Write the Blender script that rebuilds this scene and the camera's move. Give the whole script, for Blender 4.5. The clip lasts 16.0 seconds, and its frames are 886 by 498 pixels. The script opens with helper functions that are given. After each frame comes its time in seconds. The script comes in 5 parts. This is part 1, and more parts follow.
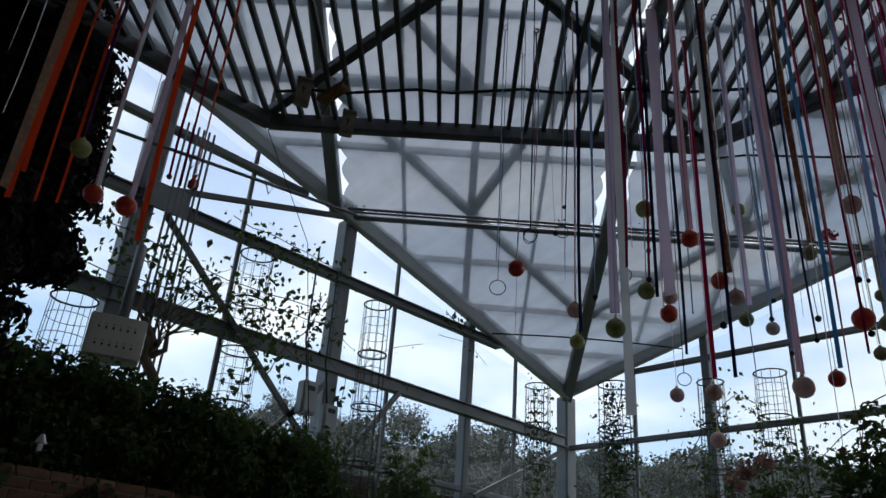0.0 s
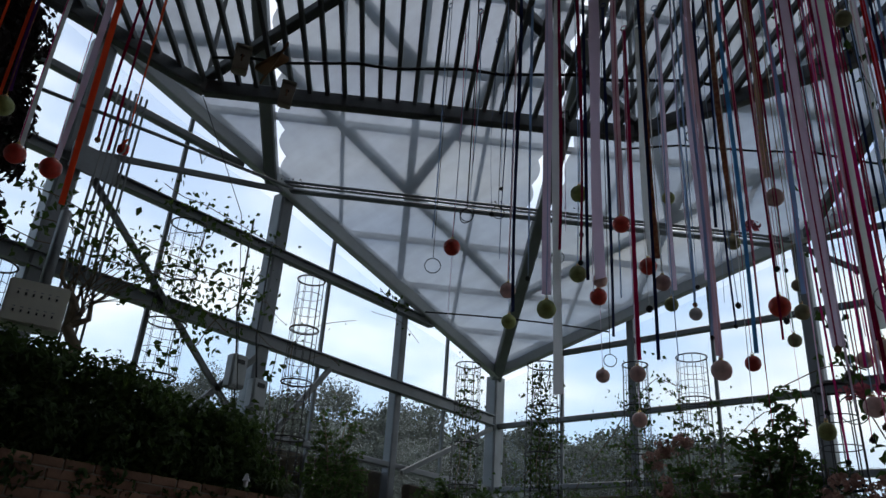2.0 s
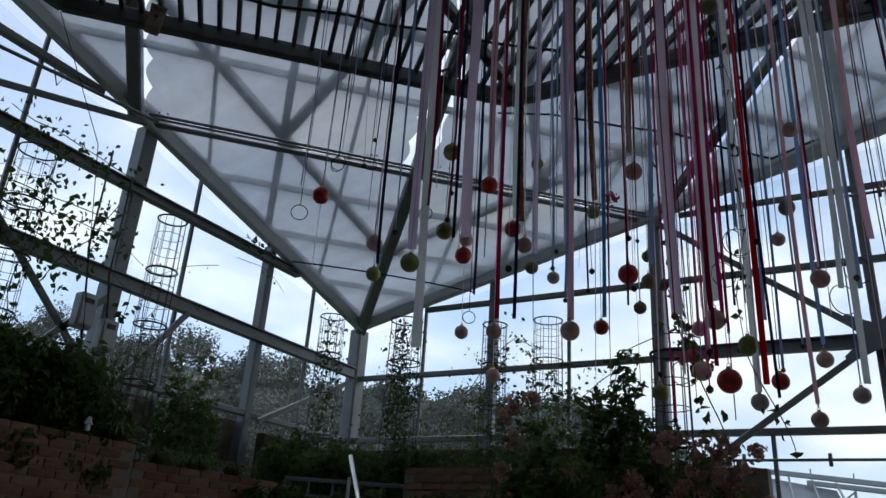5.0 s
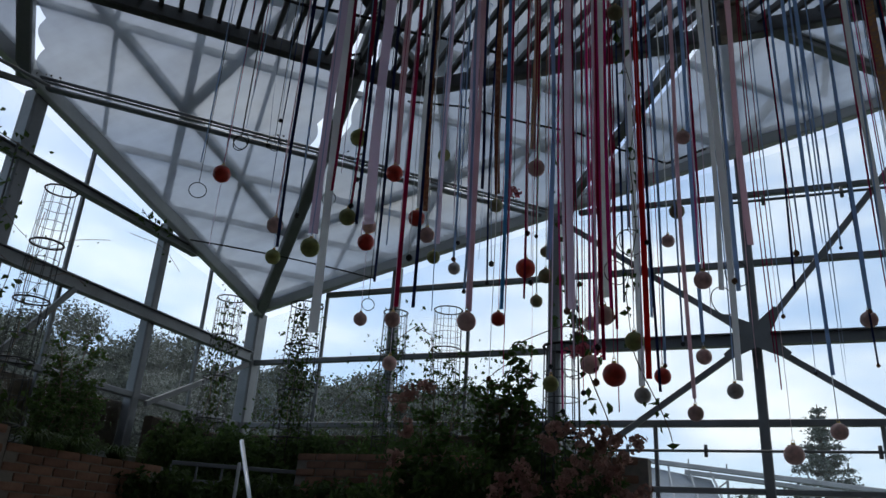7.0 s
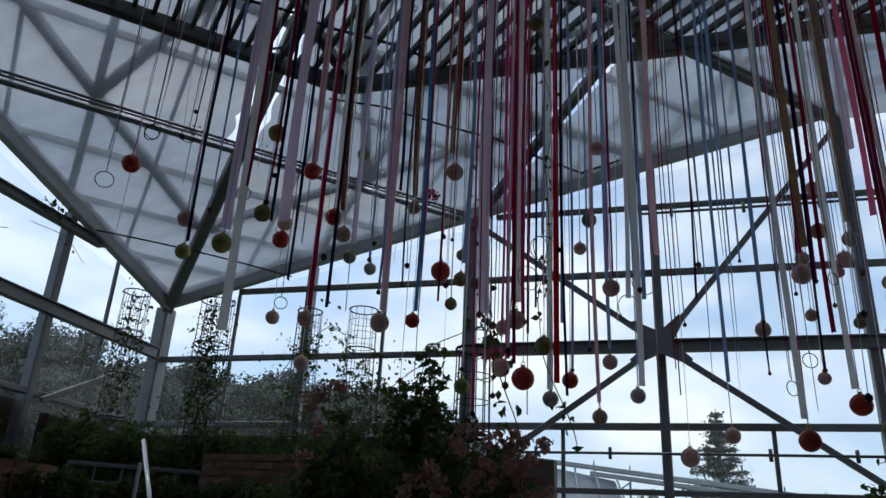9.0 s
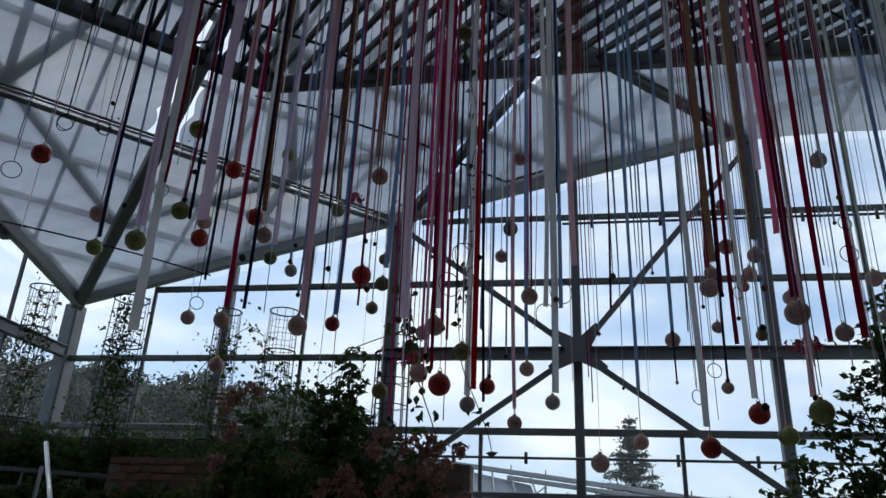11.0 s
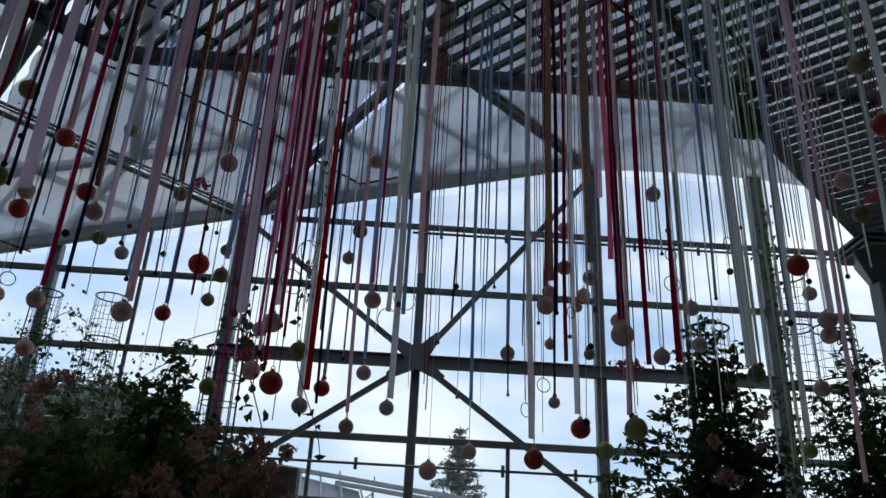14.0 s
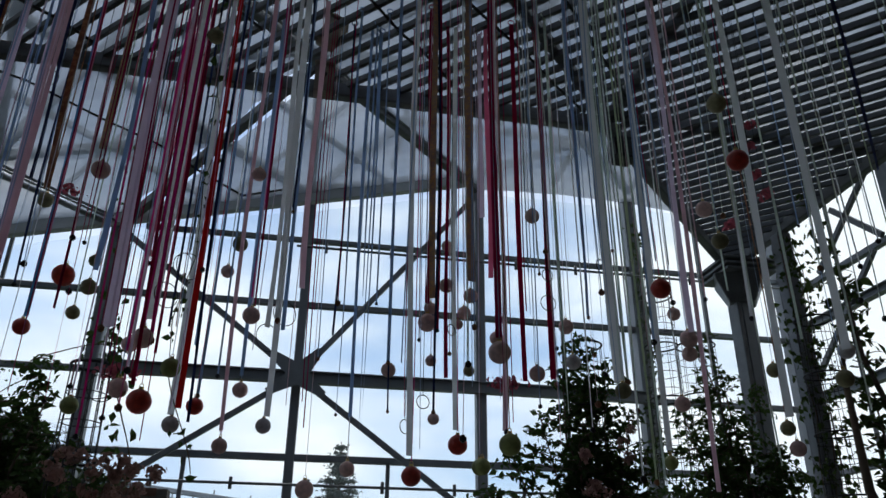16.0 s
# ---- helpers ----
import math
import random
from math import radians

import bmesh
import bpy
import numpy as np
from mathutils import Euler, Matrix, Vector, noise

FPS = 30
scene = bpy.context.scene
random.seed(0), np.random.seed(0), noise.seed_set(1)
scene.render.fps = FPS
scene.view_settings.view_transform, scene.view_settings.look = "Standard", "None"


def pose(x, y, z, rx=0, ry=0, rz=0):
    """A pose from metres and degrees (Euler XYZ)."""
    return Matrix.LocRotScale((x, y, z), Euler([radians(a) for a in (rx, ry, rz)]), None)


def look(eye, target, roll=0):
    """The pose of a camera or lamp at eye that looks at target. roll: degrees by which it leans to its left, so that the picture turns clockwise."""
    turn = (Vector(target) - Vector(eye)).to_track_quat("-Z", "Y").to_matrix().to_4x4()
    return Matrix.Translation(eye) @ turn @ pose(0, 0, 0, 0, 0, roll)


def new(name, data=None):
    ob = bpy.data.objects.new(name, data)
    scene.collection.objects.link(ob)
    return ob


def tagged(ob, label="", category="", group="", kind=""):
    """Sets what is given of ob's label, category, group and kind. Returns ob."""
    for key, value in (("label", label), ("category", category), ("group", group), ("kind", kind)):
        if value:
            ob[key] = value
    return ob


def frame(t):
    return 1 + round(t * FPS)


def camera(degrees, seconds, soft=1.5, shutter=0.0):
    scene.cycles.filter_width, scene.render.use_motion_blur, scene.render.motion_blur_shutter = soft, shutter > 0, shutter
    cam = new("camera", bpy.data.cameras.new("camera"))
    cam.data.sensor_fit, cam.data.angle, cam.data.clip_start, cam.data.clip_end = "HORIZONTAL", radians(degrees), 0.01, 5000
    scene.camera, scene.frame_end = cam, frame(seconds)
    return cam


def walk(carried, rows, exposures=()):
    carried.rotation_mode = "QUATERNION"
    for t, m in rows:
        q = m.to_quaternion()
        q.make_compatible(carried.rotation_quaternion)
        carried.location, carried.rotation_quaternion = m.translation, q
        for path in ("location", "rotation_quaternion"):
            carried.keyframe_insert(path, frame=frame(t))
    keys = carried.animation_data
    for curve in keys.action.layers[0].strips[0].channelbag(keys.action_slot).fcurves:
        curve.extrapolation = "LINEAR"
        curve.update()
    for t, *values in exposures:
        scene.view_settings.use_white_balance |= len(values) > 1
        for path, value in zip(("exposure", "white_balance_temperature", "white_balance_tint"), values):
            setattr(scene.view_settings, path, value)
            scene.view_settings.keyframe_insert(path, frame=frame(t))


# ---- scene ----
cam = camera(60.39, 16.0)
PATH = [
    (0.0, pose(-0.053, -0.029, 0.022, 116.31, -3.86, 44.88)),
    (0.5, pose(-0.056, -0.025, 0.016, 116.00, -3.87, 43.47)),
    (1.0, pose(-0.057, -0.025, 0.019, 115.70, -3.84, 42.21)),
    (1.5, pose(-0.052, -0.027, 0.017, 115.39, -3.76, 40.99)),
    (2.0, pose(-0.049, -0.031, 0.012, 115.06, -3.63, 39.66)),
    (2.5, pose(-0.042, -0.027, 0.012, 114.61, -3.64, 38.18)),
    (3.0, pose(-0.040, -0.017, 0.009, 114.22, -3.64, 36.68)),
    (3.5, pose(-0.038, -0.010, 0.004, 113.75, -3.62, 35.04)),
    (4.0, pose(-0.037, -0.005, -0.000, 113.26, -3.66, 33.20)),
    (6.5, pose(-0.012, 0.004, -0.003, 111.83, -3.32, 23.52)),
    (7.0, pose(-0.008, 0.001, -0.000, 111.92, -3.35, 21.72)),
    (7.5, pose(-0.003, -0.000, -0.001, 112.05, -3.29, 20.07)),
    (8.0, pose(0.000, 0.000, 0.000, 112.14, -3.19, 18.45)),
    (8.5, pose(0.003, 0.001, 0.001, 112.24, -3.05, 16.79)),
    (9.0, pose(0.007, -0.001, 0.003, 112.32, -2.85, 15.32)),
    (11.5, pose(0.032, -0.014, 0.007, 112.97, -2.47, 7.76)),
    (12.0, pose(0.032, -0.003, 0.006, 113.12, -2.70, 5.87)),
    (12.5, pose(0.036, 0.008, 0.005, 113.33, -2.81, 3.95)),
    (13.0, pose(0.041, 0.013, 0.005, 113.48, -2.73, 1.93)),
    (13.5, pose(0.043, 0.017, 0.007, 113.60, -2.65, -0.34)),
    (14.0, pose(0.039, 0.025, 0.007, 113.81, -2.71, -2.93)),
    (14.5, pose(0.044, 0.023, 0.009, 113.98, -2.67, -5.42)),
    (15.0, pose(0.051, 0.014, 0.012, 114.14, -2.10, -7.42)),
    (15.5, pose(0.055, 0.008, 0.014, 114.53, -1.56, -9.57)),
    (16.0, pose(0.054, 0.001, 0.012, 115.13, -0.40, -11.26)),
]
walk(cam, PATH, [(0.0, 0.2, 6450.0, 8.0), (4.0, 0.18, 6400.0, 8.0), (8.0, 0.1, 6300.0, 8.0), (16.0, 0.12, 6300.0, 8.0)])



H = 3.75          # height of the slatted ceiling above the eye
FLOOR = -1.6
SLOPE_X, SLOPE_Y = 0.242, 0.262    # rise of the roof edge along the two walls


# ---- world, sun ----
world = bpy.data.worlds.new("sky")
scene.world = world
world.use_nodes = True
wt = world.node_tree
wt.nodes.clear()
w_out = wt.nodes.new("ShaderNodeOutputWorld")
w_bg = wt.nodes.new("ShaderNodeBackground")
w_sky = wt.nodes.new("ShaderNodeTexSky")
w_sky.sky_type, w_sky.sun_disc = "NISHITA", False
w_sky.sun_elevation, w_sky.sun_rotation = radians(56), radians(-42)
w_co = wt.nodes.new("ShaderNodeTexCoord")
w_map = wt.nodes.new("ShaderNodeMapping")
w_map.inputs["Scale"].default_value = (1.0, 1.0, 2.6)
w_noise = wt.nodes.new("ShaderNodeTexNoise")
w_noise.inputs["Scale"].default_value = 1.7
w_noise.inputs["Detail"].default_value = 7
w_noise.inputs["Roughness"].default_value = 0.52
w_ramp = wt.nodes.new("ShaderNodeValToRGB")
w_ramp.color_ramp.elements[0].position, w_ramp.color_ramp.elements[1].position = 0.42, 0.62
w_ramp.color_ramp.elements[0].color = (0.22, 0.22, 0.22, 1)
w_mix = wt.nodes.new("ShaderNodeMix")
w_mix.data_type = "RGBA"
w_mix.inputs[7].default_value = (6.5, 7.1, 7.8, 1)     # thin bright cloud
wt.links.new(w_co.outputs["Generated"], w_map.inputs[0])
wt.links.new(w_map.outputs[0], w_noise.inputs["Vector"])
w_sep = wt.nodes.new("ShaderNodeSeparateXYZ")
w_east = wt.nodes.new("ShaderNodeMapRange")         # the cloud closes towards the east
w_east.inputs[1].default_value, w_east.inputs[2].default_value = 0.3, 0.75
w_east.inputs[3].default_value, w_east.inputs[4].default_value = 0.0, 0.2
w_add = wt.nodes.new("ShaderNodeMath")
wt.links.new(w_co.outputs["Generated"], w_sep.inputs[0])
wt.links.new(w_sep.outputs[0], w_east.inputs[0])
wt.links.new(w_noise.outputs[0], w_add.inputs[0])
wt.links.new(w_east.outputs[0], w_add.inputs[1])
wt.links.new(w_add.outputs[0], w_ramp.inputs[0])
wt.links.new(w_ramp.outputs[0], w_mix.inputs[0])
wt.links.new(w_sky.outputs[0], w_mix.inputs[6])
w_noise2 = wt.nodes.new("ShaderNodeTexNoise")
w_noise2.inputs["Scale"].default_value, w_noise2.inputs["Detail"].default_value = 3.4, 6
w_ramp2 = wt.nodes.new("ShaderNodeValToRGB")
w_ramp2.color_ramp.elements[0].position, w_ramp2.color_ramp.elements[1].position = 0.38, 0.68
w_ramp2.color_ramp.elements[0].color, w_ramp2.color_ramp.elements[1].color = (0.46, 0.6, 0.83, 1), (0.935, 0.96, 0.985, 1)
w_scale = wt.nodes.new("ShaderNodeVectorMath")
w_scale.operation = "SCALE"
w_scale.inputs["Scale"].default_value = 7.9
wt.links.new(w_map.outputs[0], w_noise2.inputs["Vector"])
w_add2 = wt.nodes.new("ShaderNodeMath")
wt.links.new(w_noise2.outputs[0], w_add2.inputs[0])
wt.links.new(w_east.outputs[0], w_add2.inputs[1])
w_west = wt.nodes.new("ShaderNodeMapRange")         # brighter thin cloud round the veiled sun
w_west.inputs[1].default_value, w_west.inputs[2].default_value = -0.3, -0.8
w_west.inputs[3].default_value, w_west.inputs[4].default_value = 0.0, 0.1
w_add3 = wt.nodes.new("ShaderNodeMath")
w_gain = wt.nodes.new("ShaderNodeMapRange")
w_gain.inputs[2].default_value = 0.1
w_gain.inputs[3].default_value, w_gain.inputs[4].default_value = 7.9, 8.7
wt.links.new(w_sep.outputs[0], w_west.inputs[0])
wt.links.new(w_west.outputs[0], w_gain.inputs[0])
wt.links.new(w_gain.outputs[0], w_scale.inputs["Scale"])
wt.links.new(w_add2.outputs[0], w_add3.inputs[0])
w_low = wt.nodes.new("ShaderNodeMapRange")          # clear blue gap low in the west
w_low.inputs[1].default_value, w_low.inputs[2].default_value = 0.2, 0.42
w_low.inputs[3].default_value, w_low.inputs[4].default_value = -1.1, 0.9
w_mul = wt.nodes.new("ShaderNodeMath")
w_mul.operation = "MULTIPLY"
wt.links.new(w_sep.outputs[2], w_low.inputs[0])
wt.links.new(w_west.outputs[0], w_mul.inputs[0])
wt.links.new(w_low.outputs[0], w_mul.inputs[1])
wt.links.new(w_mul.outputs[0], w_add3.inputs[1])
wt.links.new(w_add3.outputs[0], w_ramp2.inputs[0])
wt.links.new(w_ramp2.outputs[0], w_scale.inputs[0])
wt.links.new(w_scale.outputs[0], w_mix.inputs[7])
wt.links.new(w_mix.outputs[2], w_bg.inputs[0])
wt.links.new(w_bg.outputs[0], w_out.inputs[0])
w_bg.inputs[1].default_value = 0.14

sun = new("sun", bpy.data.lights.new("sun", "SUN"))
sun.data.energy, sun.data.angle, sun.data.color = 0.8, radians(14), (1.0, 0.96, 0.9)
sun.matrix_world = look((0, 0, 30), (6.4, -7.1, 16))


# ---- materials ----
def mat(name, color, rough=0.6, metal=0.0, vary=0.25, scale=6.0, bump=0.15, fine=60.0, spec=0.5, randomize=0.0, island=0.0):
    m = bpy.data.materials.new(name)
    m.use_nodes = True
    t = m.node_tree
    b = t.nodes["Principled BSDF"]
    co = t.nodes.new("ShaderNodeTexCoord")
    n1 = t.nodes.new("ShaderNodeTexNoise")
    n1.inputs["Scale"].default_value, n1.inputs["Detail"].default_value = scale, 5
    n2 = t.nodes.new("ShaderNodeTexNoise")
    n2.inputs["Scale"].default_value, n2.inputs["Detail"].default_value = fine, 3
    t.links.new(co.outputs["Object"], n1.inputs["Vector"])
    t.links.new(co.outputs["Object"], n2.inputs["Vector"])
    add = t.nodes.new("ShaderNodeMath")
    add.operation = "MULTIPLY_ADD"
    add.inputs[1].default_value, add.inputs[2].default_value = 0.35, 0.0
    t.links.new(n2.outputs[0], add.inputs[0])
    t.links.new(n1.outputs[0], add.inputs[2])
    mapr = t.nodes.new("ShaderNodeMapRange")
    mapr.inputs[1].default_value, mapr.inputs[2].default_value = 0.35, 1.0
    mapr.inputs[3].default_value, mapr.inputs[4].default_value = 1 - vary, 1 + vary
    t.links.new(add.outputs[0], mapr.inputs[0])
    value = mapr.outputs[0]
    for node, out, amount in (("ShaderNodeObjectInfo", "Random", randomize), ("ShaderNodeNewGeometry", "Random Per Island", island)):
        if amount:
            info = t.nodes.new(node)
            mr = t.nodes.new("ShaderNodeMapRange")
            mr.inputs[3].default_value, mr.inputs[4].default_value = 1 - amount, 1 + amount
            t.links.new(info.outputs[out], mr.inputs[0])
            mul = t.nodes.new("ShaderNodeMath")
            mul.operation = "MULTIPLY"
            t.links.new(value, mul.inputs[0])
            t.links.new(mr.outputs[0], mul.inputs[1])
            value = mul.outputs[0]
    hsv = t.nodes.new("ShaderNodeHueSaturation")
    hsv.inputs["Color"].default_value = (*color, 1)
    t.links.new(value, hsv.inputs["Value"])
    t.links.new(hsv.outputs[0], b.inputs["Base Color"])
    b.inputs["Roughness"].default_value, b.inputs["Metallic"].default_value = rough, metal
    b.inputs["Specular IOR Level"].default_value = spec
    if bump:
        bp = t.nodes.new("ShaderNodeBump")
        bp.inputs["Strength"].default_value, bp.inputs["Distance"].default_value = bump, 0.01
        t.links.new(add.outputs[0], bp.inputs["Height"])
        t.links.new(bp.outputs[0], b.inputs["Normal"])
    return m


def leaf_mat(name, color, through_color, share=0.3, island=0.45, rough=0.6):
    m = mat(name, color, rough, 0, 0.3, 9, 0, 40, 0.15, 0, island)
    t = m.node_tree
    tr = t.nodes.new("ShaderNodeBsdfTranslucent")
    tr.inputs[0].default_value = (*through_color, 1)
    mx = t.nodes.new("ShaderNodeMixShader")
    mx.inputs[0].default_value = share
    t.links.new(t.nodes["Principled BSDF"].outputs[0], mx.inputs[1])
    t.links.new(tr.outputs[0], mx.inputs[2])
    t.links.new(mx.outputs[0], t.nodes["Material Output"].inputs[0])
    return m


def cloth_mat(name, color, clear, share, through_color, rough=0.8, scale=3.0, vary=0.12):
    """Woven cloth: part plain, part letting light through, and a share of open weave."""
    m = mat(name, color, rough, 0, vary, scale, 0.1, 180)
    t = m.node_tree
    tr = t.nodes.new("ShaderNodeBsdfTranslucent")
    tr.inputs[0].default_value = (*through_color, 1)
    mx = t.nodes.new("ShaderNodeMixShader")
    mx.inputs[0].default_value = share
    t.links.new(t.nodes["Principled BSDF"].outputs[0], mx.inputs[1])
    t.links.new(tr.outputs[0], mx.inputs[2])
    if clear:
        co = t.nodes.new("ShaderNodeTexCoord")
        tone = None
        for turn, stretch, size, low in ((45, (0.35, 3.2, 1), 1.1, 0.8), (-45, (0.2, 5.0, 1), 0.9, 0.86), (0, (1, 1, 1), 0.55, 0.8), (0, (1, 1, 1), 7.0, 0.9)):
            mp = t.nodes.new("ShaderNodeMapping")
            mp.inputs["Rotation"].default_value, mp.inputs["Scale"].default_value = (0, 0, radians(turn)), stretch
            n = t.nodes.new("ShaderNodeTexNoise")
            n.inputs["Scale"].default_value, n.inputs["Detail"].default_value = size, 6
            mr = t.nodes.new("ShaderNodeMapRange")
            mr.inputs[1].default_value, mr.inputs[2].default_value = 0.34, 0.62
            mr.inputs[3].default_value, mr.inputs[4].default_value = low, 1.06
            t.links.new(co.outputs["Object"], mp.inputs[0])
            t.links.new(mp.outputs[0], n.inputs["Vector"])
            t.links.new(n.outputs[0], mr.inputs[0])
            if tone is None:
                tone = mr.outputs[0]
            else:
                mul = t.nodes.new("ShaderNodeMath")
                mul.operation = "MULTIPLY"
                t.links.new(tone, mul.inputs[0])
                t.links.new(mr.outputs[0], mul.inputs[1])
                tone = mul.outputs[0]
        tint = t.nodes.new("ShaderNodeVectorMath")
        tint.operation = "SCALE"
        tint.inputs[0].default_value = through_color
        t.links.new(tone, tint.inputs["Scale"])
        t.links.new(tint.outputs[0], tr.inputs[0])
    last = mx
    if clear:
        op = t.nodes.new("ShaderNodeBsdfTransparent")
        last = t.nodes.new("ShaderNodeMixShader")
        last.inputs[0].default_value = clear
        t.links.new(mx.outputs[0], last.inputs[1])
        t.links.new(op.outputs[0], last.inputs[2])
    t.links.new(last.outputs[0], t.nodes["Material Output"].inputs[0])
    return m


def glass_mat(name, tint, dirt):
    m = bpy.data.materials.new(name)
    m.use_nodes = True
    t = m.node_tree
    t.nodes.remove(t.nodes["Principled BSDF"])
    clear = t.nodes.new("ShaderNodeBsdfTransparent")
    clear.inputs[0].default_value = (*tint, 1)
    gloss = t.nodes.new("ShaderNodeBsdfGlossy")
    gloss.inputs["Roughness"].default_value = 0.03
    film = t.nodes.new("ShaderNodeBsdfTranslucent")
    film.inputs[0].default_value = (0.6, 0.63, 0.62, 1)
    co = t.nodes.new("ShaderNodeTexCoord")
    n = t.nodes.new("ShaderNodeTexNoise")
    n.inputs["Scale"].default_value, n.inputs["Detail"].default_value = 1.3, 6
    t.links.new(co.outputs["Object"], n.inputs["Vector"])
    mr = t.nodes.new("ShaderNodeMapRange")
    mr.inputs[1].default_value, mr.inputs[2].default_value = 0.3, 0.75
    mr.inputs[3].default_value, mr.inputs[4].default_value = dirt * 0.4, dirt * 1.6
    t.links.new(n.outputs[0], mr.inputs[0])
    mx1 = t.nodes.new("ShaderNodeMixShader")
    t.links.new(mr.outputs[0], mx1.inputs[0])
    t.links.new(clear.outputs[0], mx1.inputs[1])
    t.links.new(film.outputs[0], mx1.inputs[2])
    fr = t.nodes.new("ShaderNodeLayerWeight")
    fr.inputs[0].default_value = 0.5
    pw = t.nodes.new("ShaderNodeMath")
    pw.operation = "POWER"
    pw.inputs[1].default_value = 5.0
    t.links.new(fr.outputs["Facing"], pw.inputs[0])
    sc = t.nodes.new("ShaderNodeMath")
    sc.operation = "MULTIPLY_ADD"
    sc.inputs[1].default_value, sc.inputs[2].default_value = 0.5, 0.012
    t.links.new(pw.outputs[0], sc.inputs[0])
    mx2 = t.nodes.new("ShaderNodeMixShader")
    t.links.new(sc.outputs[0], mx2.inputs[0])
    t.links.new(mx1.outputs[0], mx2.inputs[1])
    t.links.new(gloss.outputs[0], mx2.inputs[2])
    t.links.new(mx2.outputs[0], t.nodes["Material Output"].inputs[0])
    return m


STEEL = mat("galvanised_steel", (0.165, 0.175, 0.19), 0.5, 0.2, 0.22, 3, 0.1, 30)
STEEL_LIGHT = mat("pale_painted_steel", (0.42, 0.44, 0.46), 0.55, 0.0, 0.15, 2.5, 0.08, 30)
STEEL_ROOF = mat("outer_roof_steel", (0.3, 0.31, 0.33), 0.6, 0.1, 0.2, 3, 0.1, 30)
STEEL_DARK = mat("dark_steel", (0.12, 0.125, 0.13), 0.5, 0.3, 0.3, 5, 0.1, 40)
SLAT = mat("weathered_slat", (0.1, 0.105, 0.11), 0.6, 0.1, 0.3, 4, 0.15, 50, 0.4, 0.25)
WIRE = mat("black_wire", (0.03, 0.03, 0.032), 0.55, 0.2, 0.3, 20, 0)
GLASS = glass_mat("pane_glass", (0.96, 0.98, 0.985), 0.025)
CLOTH = cloth_mat("shade_cloth", (0.55, 0.57, 0.6), 0.15, 0.52, (0.32, 0.355, 0.405), 0.9, 1.3)
BRICK = mat("red_brick", (0.2, 0.112, 0.075), 0.85, 0, 0.3, 14, 0.5, 90, 0.2, 0.3)
MORTAR = mat("mortar", (0.2, 0.17, 0.145), 0.95, 0, 0.2, 20, 0.4, 120)
CONCRETE = mat("concrete_paving", (0.27, 0.26, 0.245), 0.85, 0, 0.25, 1.2, 0.3, 40, 0.3, 0.15)
GRASS = mat("rough_grass", (0.07, 0.1, 0.035), 0.9, 0, 0.4, 0.3, 0.5, 5)
# brown of dead leaves, also painted shade of base walls and hedge core
SHADE_BROWN = mat("shade_and_dead_leaf_brown", (0.06, 0.045, 0.03), 0.95, 0, 0.4, 6, 0.6, 30)
BARK = mat("bark", (0.13, 0.095, 0.065), 0.9, 0, 0.35, 12, 0.6, 60)
LEAF = leaf_mat("dark_leaf", (0.045, 0.068, 0.025), (0.1, 0.17, 0.042), 0.33)
LEAF_COPPER = leaf_mat("dark_copper_leaf", (0.032, 0.024, 0.024), (0.05, 0.03, 0.025), 0.15)
LEAF_IVY = leaf_mat("ivy_leaf", (0.042, 0.066, 0.024), (0.09, 0.14, 0.03), 0.28)
# far foliage, paled and greyed in its base colour to stand for haze
LEAF_HAZE = leaf_mat("far_haze_leaf", (0.11, 0.12, 0.105), (0.07, 0.08, 0.05), 0.2)
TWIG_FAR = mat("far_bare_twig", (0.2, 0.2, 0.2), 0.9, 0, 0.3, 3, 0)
NEEDLE = leaf_mat("conifer_needles", (0.17, 0.19, 0.18), (0.06, 0.08, 0.06), 0.15)
PETAL = leaf_mat("faded_pink_petal", (0.42, 0.26, 0.22), (0.4, 0.24, 0.2), 0.4)
PETAL_ROSE = leaf_mat("rose_petal", (0.5, 0.13, 0.17), (0.6, 0.15, 0.2), 0.4)
PANEL = mat("cream_enamel", (0.62, 0.6, 0.53), 0.5, 0, 0.1, 4, 0.05, 40)
BOXGREY = mat("grey_plastic", (0.3, 0.315, 0.33), 0.5, 0, 0.15, 6, 0.05, 40)
CABLE = mat("black_rubber", (0.02, 0.02, 0.022), 0.6, 0, 0.2, 20, 0)
WOOD = mat("unpainted_birdhouse_wood", (0.3, 0.26, 0.21), 0.8, 0, 0.3, 10, 0.4, 70)
WOOD_BROWN = mat("brown_birdhouse_wood", (0.25, 0.12, 0.06), 0.75, 0, 0.3, 10, 0.4, 70)
GOLDCAP = mat("gold_cap", (0.75, 0.5, 0.18), 0.3, 0.9, 0.15, 30, 0)
WHITE = mat("white_enamel", (0.75, 0.76, 0.77), 0.5, 0, 0.1, 6, 0.05, 40)
CHROME = mat("bright_handrail", (0.75, 0.76, 0.78), 0.28, 0.9, 0.1, 10, 0)

